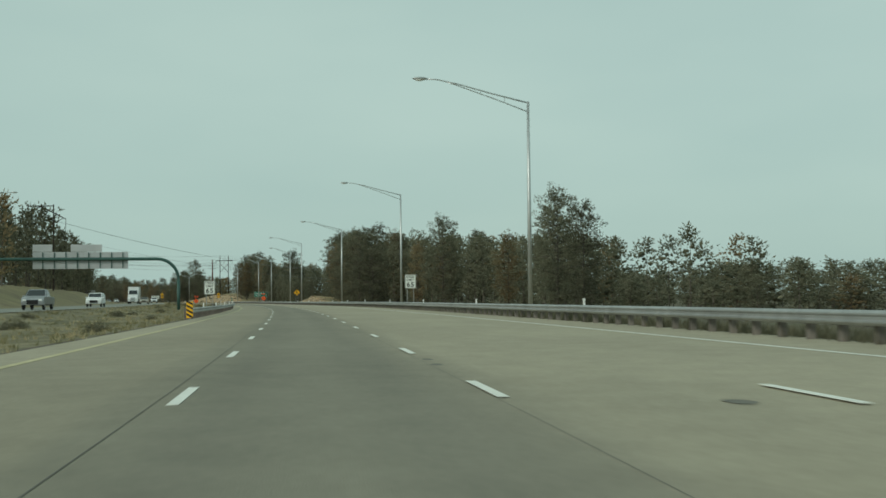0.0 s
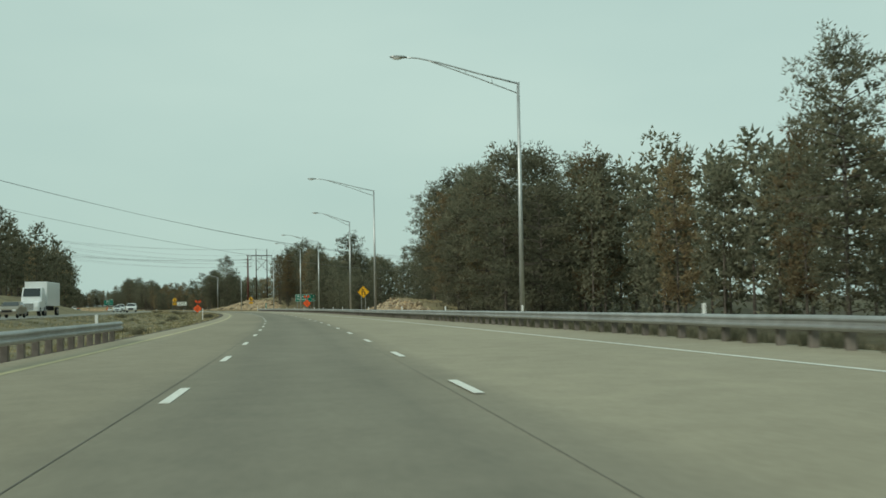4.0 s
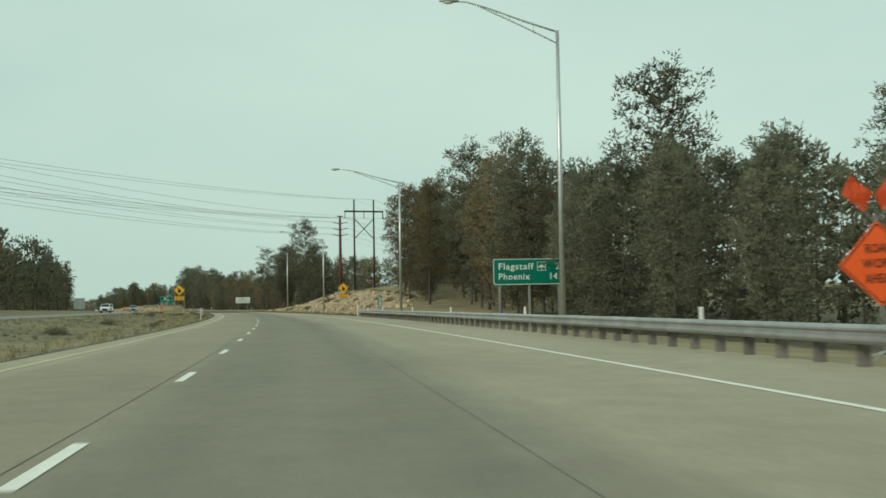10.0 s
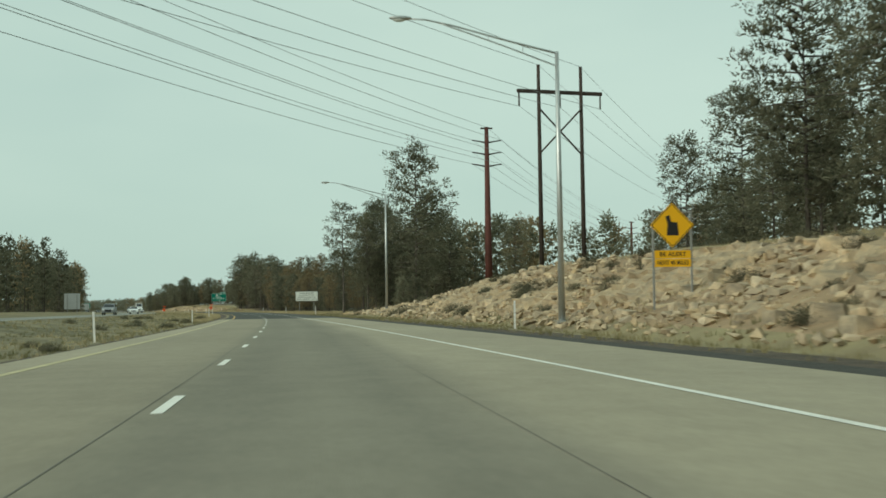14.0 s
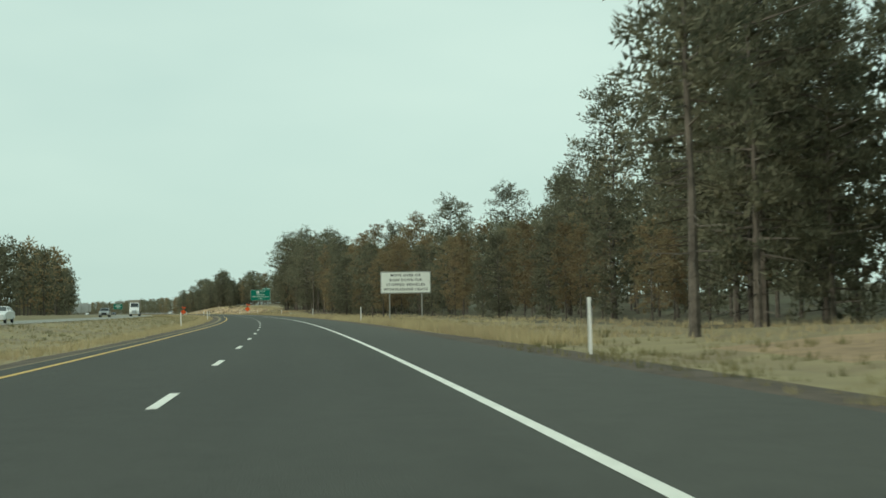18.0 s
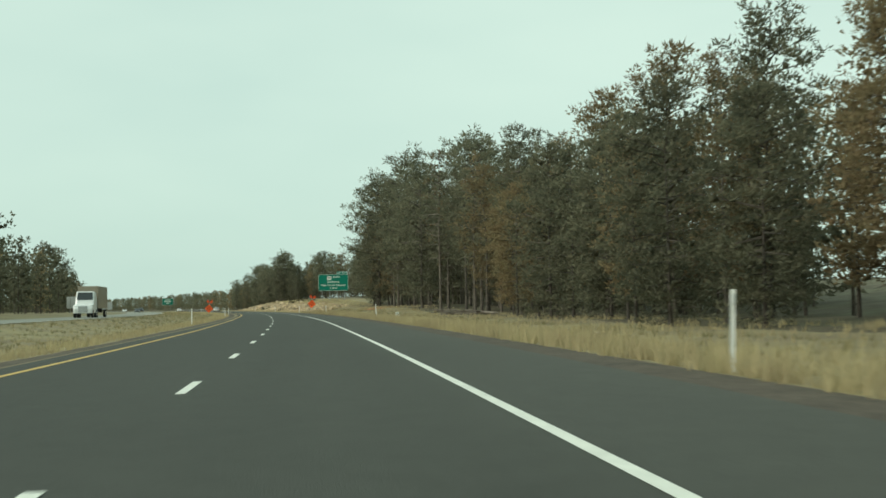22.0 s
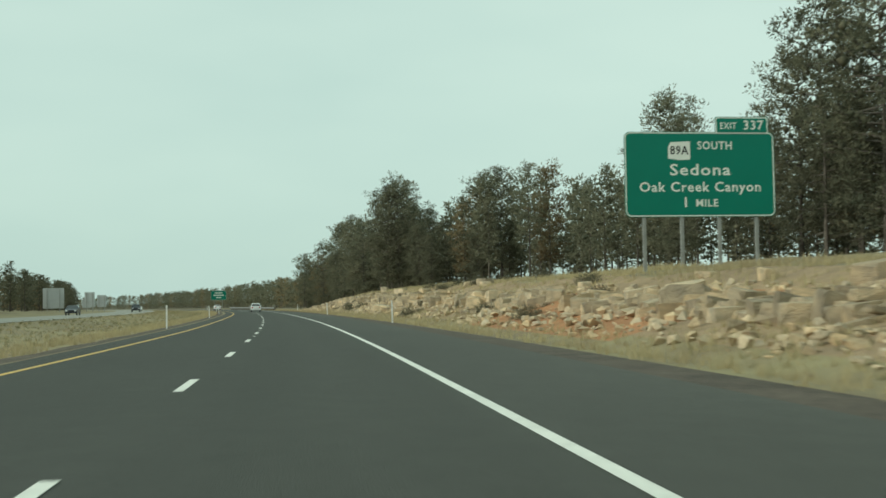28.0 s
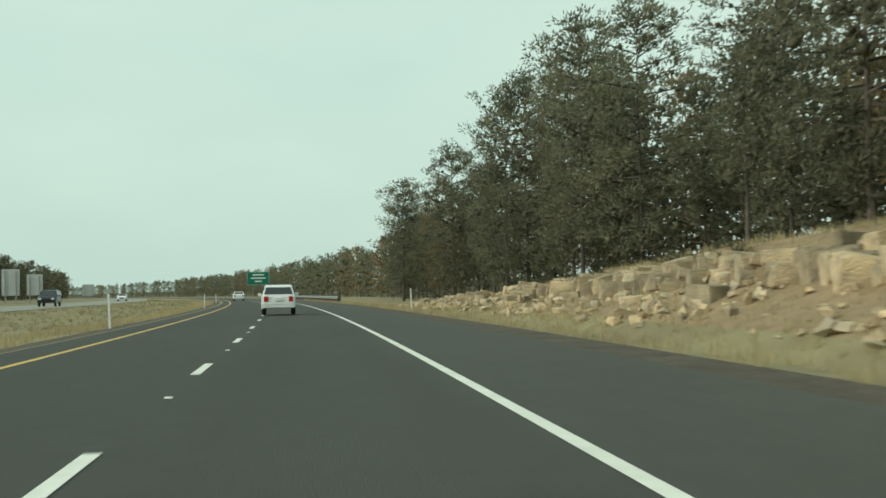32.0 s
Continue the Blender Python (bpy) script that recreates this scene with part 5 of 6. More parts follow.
FAR = [far_pine(20 + i, 13, b, sp, 21, 2.1, 11, 1.15, pk, 3.0, 2.0, 2.5) for i, (b, sp, pk) in enumerate(((1.0, 2.9, 0.3), (2.0, 2.6, 0.35), (3.0, 2.4, 0.45), (0.8, 3.2, 0.25)))]


MED = [far_pine(40 + i, 13, b, sp, 44, 3.6, 10, 0.8, pk, 1.9, 1.5, 1.7) for i, (b, sp, pk) in enumerate(((1.0, 3.1, 0.42), (1.8, 2.8, 0.45), (2.8, 2.6, 0.5), (0.8, 3.2, 0.38)))]


def forest(name, places, label, needles, kinds=FAR):
    wv, wq, lv, lq = [], [], [], []
    a = b = 0
    for s, n, top in places:
        src = rt.choice(kinds)
        n *= PLAN
        g = terrain(s, max(min(n, 149), -149))
        k = (EYE + PLAN * (top - EYE) - g) / 13.0
        m = np.array((stand(s, n, g - 0.1, rt.uniform(0, 360)) @ Matrix.Diagonal((max(k, 0.8), max(k, 0.8), k, 1))))
        for verts, faces, vs, fs in ((src[0][:56], src[1], wv, wq), (src[2], src[3], lv, lq)):
            vs.append(verts @ m[:3, :3].T + m[:3, 3])
        wq.append(src[1] + a)
        lq.append(src[3] + b)
        a += 56
        b += len(src[2])
    verts = np.concatenate(wv + lv)
    quads, tris = np.concatenate(wq), np.concatenate(lq) + a
    me = bpy.data.meshes.new(name)
    me.from_pydata(verts.tolist(), [], quads.tolist() + tris.tolist())
    me.materials.append(BARK), me.materials.append(needles)
    me.polygons.foreach_set("use_smooth", [True] * len(me.polygons))
    me.polygons.foreach_set("material_index", [0] * len(quads) + [1] * len(tris))
    return tagged(part(name, me, None), label, "forest", kind="stuff")


right_far, left_far, brown_far = [], [], []
s = -40.0
while s < 1900:
    for row in range(3):
        f = lerp(s, *FRONT) + 5 + row * rt.uniform(5, 9)
        if 268 < s < 350:
            f += 12
        top = lerp(s, *TOPS) * rt.uniform(0.82, 1.03)
        if s < 102 and row:
            top = min(top, 3.8 * rt.uniform(0.8, 1.1))
        if row == 2 and (s > 760 or s < 100 or int(s) % 2) or row == 1 and 725 < s < 770:
            continue
        (brown_far if rt.random() < 0.13 else right_far).append((s + rt.uniform(-2, 2), f, top))
    s += rt.uniform(3.8, 6.4) * (1 if s < 1050 else 0.9 if s < 1500 else 2.0)
LTOPS = [(-100, 17), (250, 17.5), (420, 17), (520, 15.5), (640, 15.5), (780, 15), (900, 14), (1000, 10.5), (1100, 8.6), (1200, 8.6), (2300, 9)]
s = 60.0
while s < 2000:
    for row in range(2):
        n = -(lerp(s, (60, 35.5), (420, 35.5), (600, 36), (800, 36.5), (1000, 37), (1250, 36), (2300, 36)) + rt.uniform(0, 4) + row * 6.5)
        top = lerp(s, *LTOPS) * (0.9 + 0.22 * noise.noise((s * 0.02, 5.0, row))) * rt.uniform(0.75, 1.08)
        (brown_far if rt.random() < 0.08 else left_far).append((s + rt.uniform(-2, 2), n, top))
    s += rt.uniform(4.2, 7.5) * (1 if s < 1000 else 0.65 if s < 1500 else 1.6)
s = 20.0
while s < 112:
    for row in range(3):
        right_far.append((s, 54 + row * 9 + rt.uniform(-3, 3), rt.uniform(2.8, 3.7)))
    s += rt.uniform(1.5, 2.6)
s = 96.0
while s < 215:
    for row in range(2):
        right_far.append((s, 47 + row * 11 + rt.uniform(-4, 4), rt.uniform(3.4, 5.0)))
    s += rt.uniform(1.6, 2.8)
s = 884.0
while s < 1030:
    n = lerp(s, *FRONT) + 4 + rt.uniform(-1.5, 3.5)
    right_far.append((s, n, level(s, n) + rt.uniform(3.5, 6.5)))
    s += rt.uniform(1.3, 2.2)
s = 262.0
while s < 352:
    n = lerp(s, *FRONT) + rt.uniform(1, 9)
    right_far.append((s, n, rt.uniform(5.2, 7.6)))
    s += rt.uniform(1.2, 2.0)
s = 722.0
while s < 850:
    for row in range(2):
        n = lerp(s, *FRONT) + 7 + row * 5 + rt.uniform(-2, 2)
        right_far.append((s, n, level(s, n) + rt.uniform(3.5, 6.5)))
    s += rt.uniform(1.4, 2.4)
forest("pine_wood_edge", edge_wood, "row of dark ponderosa pines at the edge of the wood", NEEDLE, MED)
forest("pine_forest", right_far, "dense dark pine forest behind the roadside trees", NEEDLE)
forest("pine_forest", left_far, "dark pine forest beyond the opposite road", NEEDLE)
forest("scorched_pine_forest", brown_far, "scattered brown scorched pines in the forest", NEEDLE_B)


# ---- rock cuts ----
def cell_offset(s, z, k=1.0, tall=1.5):
    """Blocky relief: each joint block stands out by its own amount."""
    d, pts = noise.voronoi((s * 0.75 * k, z * tall * k, 3.0))
    h = noise.cell(pts[0] * 7.3)
    gap = min(max((d[1] - d[0]) * 5, 0), 1)
    return (0.5 + 0.5 * h) * (0.35 + 0.65 * gap)


def rock_face(s0, s1, lo, hi, depth, label, step=0.4, tall=1.5, k=1.0):
    """A jointed stone face laid over the bank between two shares of its height."""
    verts, faces, ok = [], [], []
    ks, kd = int((s1 - s0) / step), 22
    for i in range(ks + 1):
        s = s0 + (s1 - s0) * i / ks
        wob = 0.8 * noise.noise((s * 0.13, 7.0, 0.0))
        for j in range(kd + 1):
            d = lo + (hi - lo) * j / kd + wob
            n = spread(s, n_foot(s) + d)
            z = terrain(s, n)
            edge = min(j / 4, (kd - j) / 3, i / 8, (ks - i) / 8, 1)
            patch = min(max(noise.noise((s * 0.11, d * 0.35, 2.0)) * 2.2 + 0.75, 0), 1)
            out = (cell_offset(s, z, k, tall) * depth + cell_offset(s + 40, z, 2.3 * k, tall) * depth * 0.5 + 0.12 * noise.noise((s * 2.1, z * 4.2, 0.3))) * edge * patch * min(cut(s) / 1.6, 1)
            verts.append(road(s, n - out * PLAN * 0.85, z + out * PLAN * 0.25 - 0.12 * (1 - edge * patch) - 0.06))
    w = kd + 1
    for i in range(ks):
        for j in range(kd):
            q = i * w + j
            faces.append((q, q + w, q + w + 1, q + 1))
    me = mesh_of("rock_face", verts, faces, [STONE])
    ob = part("rock_face", me, STONE)
    return tagged(ob, label, "rock face", kind="structure")


# broken stone takes a shade of its own, piece by piece
_nt, _b = STONE.node_tree, STONE.node_tree.nodes["Principled BSDF"]
_src = _b.inputs["Base Color"].links[0].from_socket
_geo, _shade, _mul = _nt.nodes.new("ShaderNodeNewGeometry"), _nt.nodes.new("ShaderNodeValToRGB"), _nt.nodes.new("ShaderNodeMix")
for _e, _c in zip([_shade.color_ramp.elements[0], _shade.color_ramp.elements.new(0.4), _shade.color_ramp.elements.new(0.75), _shade.color_ramp.elements[-1]], ((0.72, 0.66, 0.6), (1.0, 1.0, 1.0), (1.12, 1.02, 0.88), (1.22, 1.22, 1.24))):
    _e.color = (*_c, 1)
_mul.data_type, _mul.blend_type = "RGBA", "MULTIPLY"
_mul.inputs["Factor"].default_value = 1.0
_nt.links.new(_geo.outputs["Random Per Island"], _shade.inputs["Fac"])
_nt.links.new(_src, _mul.inputs["A"]), _nt.links.new(_shade.outputs["Color"], _mul.inputs["B"])
_nt.links.new(_mul.outputs["Result"], _b.inputs["Base Color"])
rock_face(424, 511, 0.7, 4.9, 0.6, "pale broken limestone face of the road cut", 0.2, 2.2, 3.2)


def rock_mesh(seed, blocky):
    """An angular block: the hull of a jittered box with split faces."""
    rnd = random.Random(seed)
    bm = bmesh.new()
    e = 0.5
    for x in (-e, e):
        for y in (-e, e):
            for z in (-e, e):
                c = Vector((x, y, z)) * rnd.uniform(0.72 if blocky < 0.6 else 0.86, 1.04)
                for ax in range(3):
                    v = c.copy()
                    v[ax] *= rnd.uniform(0.62, 0.9)
                    bm.verts.new(v + Vector((rnd.gauss(0, 0.035), rnd.gauss(0, 0.035), rnd.gauss(0, 0.035))))
    res = bmesh.ops.convex_hull(bm, input=bm.verts[:])
    bmesh.ops.delete(bm, geom=[g for g in res["geom_interior"] if isinstance(g, bmesh.types.BMVert)], context="VERTS")
    bmesh.ops.triangulate(bm, faces=bm.faces[:])
    me = bpy.data.meshes.new("rock")
    bm.to_mesh(me), bm.free()
    me.materials.append(STONE)
    return me


ROCKS = [rock_mesh(i, 0.75 if i % 2 else 0.45) for i in range(10)]
rr = random.Random(5)


def scatter_rocks(label, spots):
    root = thing("rock_outcrop", Matrix.Identity(4), label, "rocks")
    for s, n, size, flat in spots:
        n, size = spread(s, n), size * PLAN
        z = terrain(s, n) + size * 0.1
        part("rock", rr.choice(ROCKS), STONE, root, m=stand(s, n, z, rr.uniform(0, 360), rr.uniform(-12, 12)) @ Matrix.Diagonal((size * rr.uniform(0.7, 1.4), size * rr.uniform(0.7, 1.4), size * flat, 1)))


def spots_between(s0, s1, count, d0, d1, m0, m1):
    out = []
    while len(out) < count:
        s, d = rr.uniform(s0, s1), rr.uniform(d0, d1)
        if cut(s) < 0.6 or 864 < s < 879 and d < 2.2 and rr.random() < 0.75 or rr.random() > 0.35 + 0.65 * min(max(0.5 + noise.noise((s * 0.12, d * 0.4, 2.0)) * 1.4, 0), 1):
            continue
        out.append((s, n_foot(s) + d, m0 + (m1 - m0) * rr.random() ** 2.2, rr.uniform(0.55, 0.95)))
    return out


scatter_rocks("tumbled pale limestone blocks below the pine bank", spots_between(509, 548, 170, 0.6, 4.0, 0.16, 0.5) + spots_between(424, 506, 60, 0.8, 4.6, 0.25, 0.6))
def ledge(label, s0, s1):
    """A broken band of upright jointed blocks in the bank, with gaps where it has crumbled."""
    root = thing("rock_ledge", Matrix.Identity(4), label, "rocks")
    s = s0
    while s < s1:
        h = lerp(s, (832, 0.25), (870, 0.42), (900, 0.5), (940, 0.5), (965, 0.62), (985, 0.52), (1010, 0.42), (1026, 0.22)) * rr.uniform(0.6, 1.15)
        w = rr.choice((0.15, 0.2, 0.27, 0.34, 0.5)) * rr.uniform(0.8, 1.2) * min(1, 0.5 + h / 2)
        keep = noise.noise((s * 0.16, 4.0, 1.0)) > -0.22
        d = lerp(s, (832, 1.6), (880, 1.9), (950, 2.2), (1026, 1.8)) + 0.5 * noise.noise((s * 0.2, 1.0, 0.0)) + rr.gauss(0, 0.16)
        if keep and rr.random() < 0.45:
            n = spread(s, n_foot(s) + d + 0.1)
            part("rock", rr.choice(ROCKS), STONE, root, m=stand(s + w / 2, n + 0.4, terrain(s, n) + h * PLAN * 0.8, rr.uniform(-30, 30), rr.uniform(-14, 14)) @ Matrix.Diagonal((rr.uniform(0.5, 0.8), w * rr.uniform(0.7, 1.3), h * 0.5, 1)) @ Matrix.Scale(PLAN, 4))
            h *= 0.6
        if keep:
            n = spread(s, n_foot(s) + d)
            part("rock", rr.choice(ROCKS), STONE, root, m=stand(s + w / 2, n + 0.3, terrain(s, n) + h * PLAN * 0.36, rr.uniform(-22, 22) + rr.choice((0, 180)), rr.uniform(-14, 14)) @ Matrix.Diagonal((rr.uniform(0.5, 0.9), w * 1.12, h * 1.15, 1)) @ Matrix.Scale(PLAN, 4))
        s += w * (1.0 if keep else 2.6)


ledge("band of small pale limestone blocks in the grassy bank", 834, 875)
ledge("broken band of pale limestone blocks in the grassy bank", 875, 915)
ledge("band of upright pale limestone blocks in the grassy bank", 915, 945)
ledge("tall band of upright tan limestone blocks in the bank", 945, 985)
ledge("low band of pale limestone blocks in the grassy bank", 985, 1024)
scatter_rocks("tumbled pale limestone blocks below the rock ledge", spots_between(832, 1026, 215, 0.9, 3.0, 0.16, 0.6) + spots_between(832, 1026, 25, 2.6, 4.4, 0.4, 0.8))
scatter_rocks("cracked pale limestone blocks in the face of the road cut", spots_between(429, 511, 270, 0.7, 4.2, 0.18, 0.6))
scatter_rocks("large fallen tan limestone slabs at the foot of the bank", [(924, 7.9, 1.0, 0.6), (925.3, 8.0, 1.1, 0.55), (926.6, 8.1, 0.9, 0.6), (894, 9.3, 0.9, 0.8), (895, 9.2, 1.0, 0.9), (893.2, 9.4, 0.9, 0.8), (866, 8.9, 0.9, 0.9), (868, 9.4, 0.9, 0.8), (871, 9.3, 0.8, 0.8)])


def chip(seed):
    """A small angular stone: the hull of nine points."""
    rnd = random.Random(seed)
    bm = bmesh.new()
    for _ in range(9):
        bm.verts.new(Vector((rnd.gauss(0, 1), rnd.gauss(0, 1), rnd.gauss(0, 1))).normalized() * rnd.uniform(0.5, 0.75))
    res = bmesh.ops.convex_hull(bm, input=bm.verts[:])
    bmesh.ops.delete(bm, geom=[g for g in res["geom_interior"] if isinstance(g, bmesh.types.BMVert)], context="VERTS")
    bm.verts.index_update()
    out = (np.array([v.co for v in bm.verts]), [tuple(v.index for v in p.verts) for p in bm.faces])
    bm.free()
    return out


CHIPS = [chip(60 + i) for i in range(14)]


def pebbles(name, spots, label):
    verts, faces = [], []
    for s, n, size in spots:
        n, size = spread(s, n), size * PLAN
        v, f = rr.choice(CHIPS)
        m = np.array(stand(s, n, terrain(s, n) + size * 0.22, rr.uniform(0, 360)) @ Matrix.Diagonal((size, size * rr.uniform(0.6, 1.3), size * rr.uniform(0.5, 0.95), 1)))
        k = len(verts)
        verts += (v @ m[:3, :3].T + m[:3, 3]).tolist()
        faces += [tuple(i + k for i in q) for q in f]
    tagged(part(name, mesh_of(name, verts, faces, [STONE]), STONE), label, "stones", kind="stuff")


scatter_rocks("pale rocks on the low mound behind the guardrail", [(s, n_rail(s) + rr.uniform(2.6, 5.0), 0.14 + 0.36 * rr.random() ** 2, 0.8) for s in (rr.uniform(230, 276) for _ in range(180))])
def rubble(s0, s1, count, d0, d1, m0, m1, power):
    """Spots for broken stone, lying in drifts."""
    out = []
    while len(out) < count:
        s, d = rr.uniform(s0, s1), rr.uniform(d0, d1)
        if rr.random() > 0.2 + 0.9 * min(max(0.5 + noise.noise((s * 0.25, d * 0.6, 5.0)) * 1.6, 0), 1) * min(cut(s) / 1.4, 1):
            continue
        out.append((s, n_foot(s) + d, m0 + (m1 - m0) * rr.random() ** power))
    return out


pebbles("cut_rubble", rubble(424, 516, 5200, 0.1, 4.6, 0.08, 0.42, 2.4), "broken tan limestone rubble over the face of the road cut")
pebbles("bank_rubble", rubble(512, 550, 800, 0.5, 3.4, 0.1, 0.42, 2.0) + rubble(832, 1030, 5200, 0.3, 3.3, 0.07, 0.32, 2.0), "loose tan stones scattered down the bank")
pebbles("loose_stones", [(s, n_rail(s) + rr.uniform(0.7, 5.4), 0.1 + 0.42 * rr.random() ** 2) for s in (rr.uniform(220, 280) for _ in range(1900))] + [(rr.uniform(575, 860), rr.uniform(6.6, 9), rr.uniform(0.05, 0.16)) for _ in range(120)], "loose pale stones scattered over the verge")


# ---- grass and brush ----
def grass(name, spots, height, width, blades, material, label, lean=0.5):
    """Tufts of thin blades; spots are (s, n, scale)."""
    g = random.Random(len(spots))
    verts, faces = [], []
    for s, n, k in spots:
        a0 = heading(s)
        n = spread(s, n)
        c = road(s, n, terrain(s, n) - 0.03)
        for b in range(blades):
            a = g.uniform(0, 6.28)
            r = 0.16 * k * g.random()
            p = Vector((c.x + math.cos(a) * r, c.y + math.sin(a) * r, c.z))
            h = height * k * g.uniform(0.55, 1.2)
            tip = p + Vector((math.cos(a) * lean * h * g.random(), math.sin(a) * lean * h * g.random(), h))
            t = g.uniform(0, 6.28)
            w = Vector((math.cos(t), math.sin(t), 0)) * width * k
            q = len(verts)
            verts += [tuple(p - w), tuple(p + w), tuple(tip)]
            faces.append((q, q + 1, q + 2))
    return tagged(part(name, mesh_of(name, verts, faces, [material]), material), label, "grass", kind="stuff")


def band(s0, s1, n0, n1, count, k0=0.7, k1=1.2, patchy=0.0):
    out = []
    while len(out) < count:
        s = rr.uniform(s0, s1)
        a = n0(s) if callable(n0) else n0
        b = n1(s) if callable(n1) else n1
        n = rr.uniform(a, b)
        if 863 < s < 880 and n_foot(s) + 0.5 < n < n_foot(s) + 2.9 and rr.random() < 0.9:
            continue
        if patchy and noise.noise((s * 0.25, n * 0.4, 9.0)) < rr.uniform(-1, 1) * 0.4 + patchy - 0.5:
            continue
        out.append((s, n, rr.uniform(k0, k1)))
    return out


grass("dry_verge_grass", band(566, 836, lambda s: n_shoulder(s) + 1.0, lambda s: n_shoulder(s) + 2.9, 8200, 0.6, 1.25) + band(836, 1110, lambda s: n_shoulder(s) + 1.0, lambda s: n_shoulder(s) + 2.6, 4200, 0.35, 0.85), 0.42, 0.012, 9, DRY, "tall straw-coloured grass along the shoulder")
grass("bank_grass", band(832, 1030, lambda s: n_foot(s) + 0.2, lambda s: n_foot(s) + 2.6, 4200, 0.4, 0.9) + band(832, 1030, lambda s: n_foot(s) + 2.6, lambda s: n_foot(s) + 8, 7000, 0.6, 1.2) + band(424, 832, lambda s: n_foot(s) + 1.0, lambda s: n_foot(s) + 9, 6500, 0.5, 1.1, 0.4), 0.3, 0.016, 8, DRY, "short dry grass on the bank")
grass("meadow_grass", band(570, 860, lambda s: n_shoulder(s) + 2.0, 10.2, 3400, 0.5, 1.0, 0.3), 0.25, 0.016, 8, GREEN_G, "low olive grass at the edge of the wood")
grass("median_dry_grass", band(520, 1130, -9.6, -7.3, 7000, 0.6, 1.2), 0.34, 0.013, 8, DRY, "straw-coloured grass along the median edge")
grass("median_grass", band(560, 1250, -20.0, -9.0, 7000, 0.6, 1.1), 0.22, 0.02, 8, GREEN_G, "low green and olive grass in the median")
grass("median_dry_patch", band(560, 1250, -20.0, -9.0, 5000, 0.6, 1.1), 0.24, 0.018, 8, DRY, "dry grass mixed into the median")
grass("weedy_median", band(0, 560, -19.8, -6.9, 9000, 0.5, 1.1), 0.22, 0.02, 8, GREEN_G, "short weedy grass in the median")
grass("weedy_median_dry", band(0, 560, -19.8, -6.9, 3500, 0.5, 1.1, 0.5), 0.26, 0.018, 8, DRY, "dry weeds in the median")
grass("mound_grass", band(224, 292, lambda s: n_rail(s) + 0.8, lambda s: n_rail(s) + 9, 2000, 0.5, 1.0, 0.4), 0.3, 0.016, 8, DRY, "dry grass on the stony mound behind the guardrail")
grass("ditch_weeds", band(-10, 222, lambda s: n_rail(s) + 0.25, lambda s: n_rail(s) + 2.2, 5200, 0.6, 1.1), 0.5, 0.022, 9, SAGE, "dark rank weeds behind the guardrail")
grass("foot_grass", band(404, 566, lambda s: n_shoulder(s) + 0.1, lambda s: n_foot(s) + 1.6, 2600, 0.5, 1.1), 0.24, 0.016, 8, GREEN_G, "dull green grass at the foot of the rock cut")


def brush_mesh(seed):
    g = random.Random(seed)
    verts, faces = [], []
    for i in range(1300):
        d = Vector((g.gauss(0, 1), g.gauss(0, 1), abs(g.gauss(0.3, 0.8)))).normalized()
        r = g.uniform(0.25, 1.0)
        p, tip = d * r * 0.8, d * r + Vector((g.gauss(0, 0.1), g.gauss(0, 0.1), g.gauss(0, 0.1)))
        w = d.orthogonal().normalized() * 0.017
        w.rotate(Euler((g.uniform(0, 6), g.uniform(0, 6), 0)))
        k = len(verts)
        verts += [tuple(p - w), tuple(p + w), tuple(tip)]
        faces.append((k, k + 1, k + 2))
    return mesh_of("brush", verts, faces, [SAGE])


BRUSH = [brush_mesh(i) for i in range(3)]
for s, n, k in [(rr.uniform(10, 560), rr.uniform(-19, -7.3), rr.uniform(0.3, 0.8)) for _ in range(70)] + [(s, n_foot(s) + d, rr.uniform(0.35, 0.9)) for s, d in [(rr.uniform(428, 556), rr.uniform(0.3, 5.5)) for _ in range(85)] + [(rr.uniform(868, 1024), rr.uniform(0.6, 6)) for _ in range(40)]]:
    tagged(part("brush", rr.choice(BRUSH), SAGE, m=stand(s, spread(s, n), terrain(s, spread(s, n)) - 0.05, rr.uniform(0, 360)) @ Matrix.Diagonal((k, k, k * 0.75, 1)) @ Matrix.Scale(PLAN, 4)), "low grey-green roadside shrub", "shrub", "roadside shrubs")
for s, n in ((745, 12.2), (748, 11.6), (752, 12.5), (742, 12.8), (756, 12.0)):
    r = thing("brushwood_pile", site(s, n, rr.uniform(0, 180)), "pile of dead grey branches under the pines", "dead wood", "dead branch piles")
    for i in range(7):
        a = rr.uniform(0, 3.1)
        L = rr.uniform(0.7, 1.6)
        part("branch", tube([(-math.cos(a) * L, -math.sin(a) * L, rr.uniform(0, 0.2)), (0, 0, rr.uniform(0.1, 0.4)), (math.cos(a) * L, math.sin(a) * L, rr.uniform(0, 0.45))], [0.05, 0.04, 0.012], 5), DEADWOOD, r)


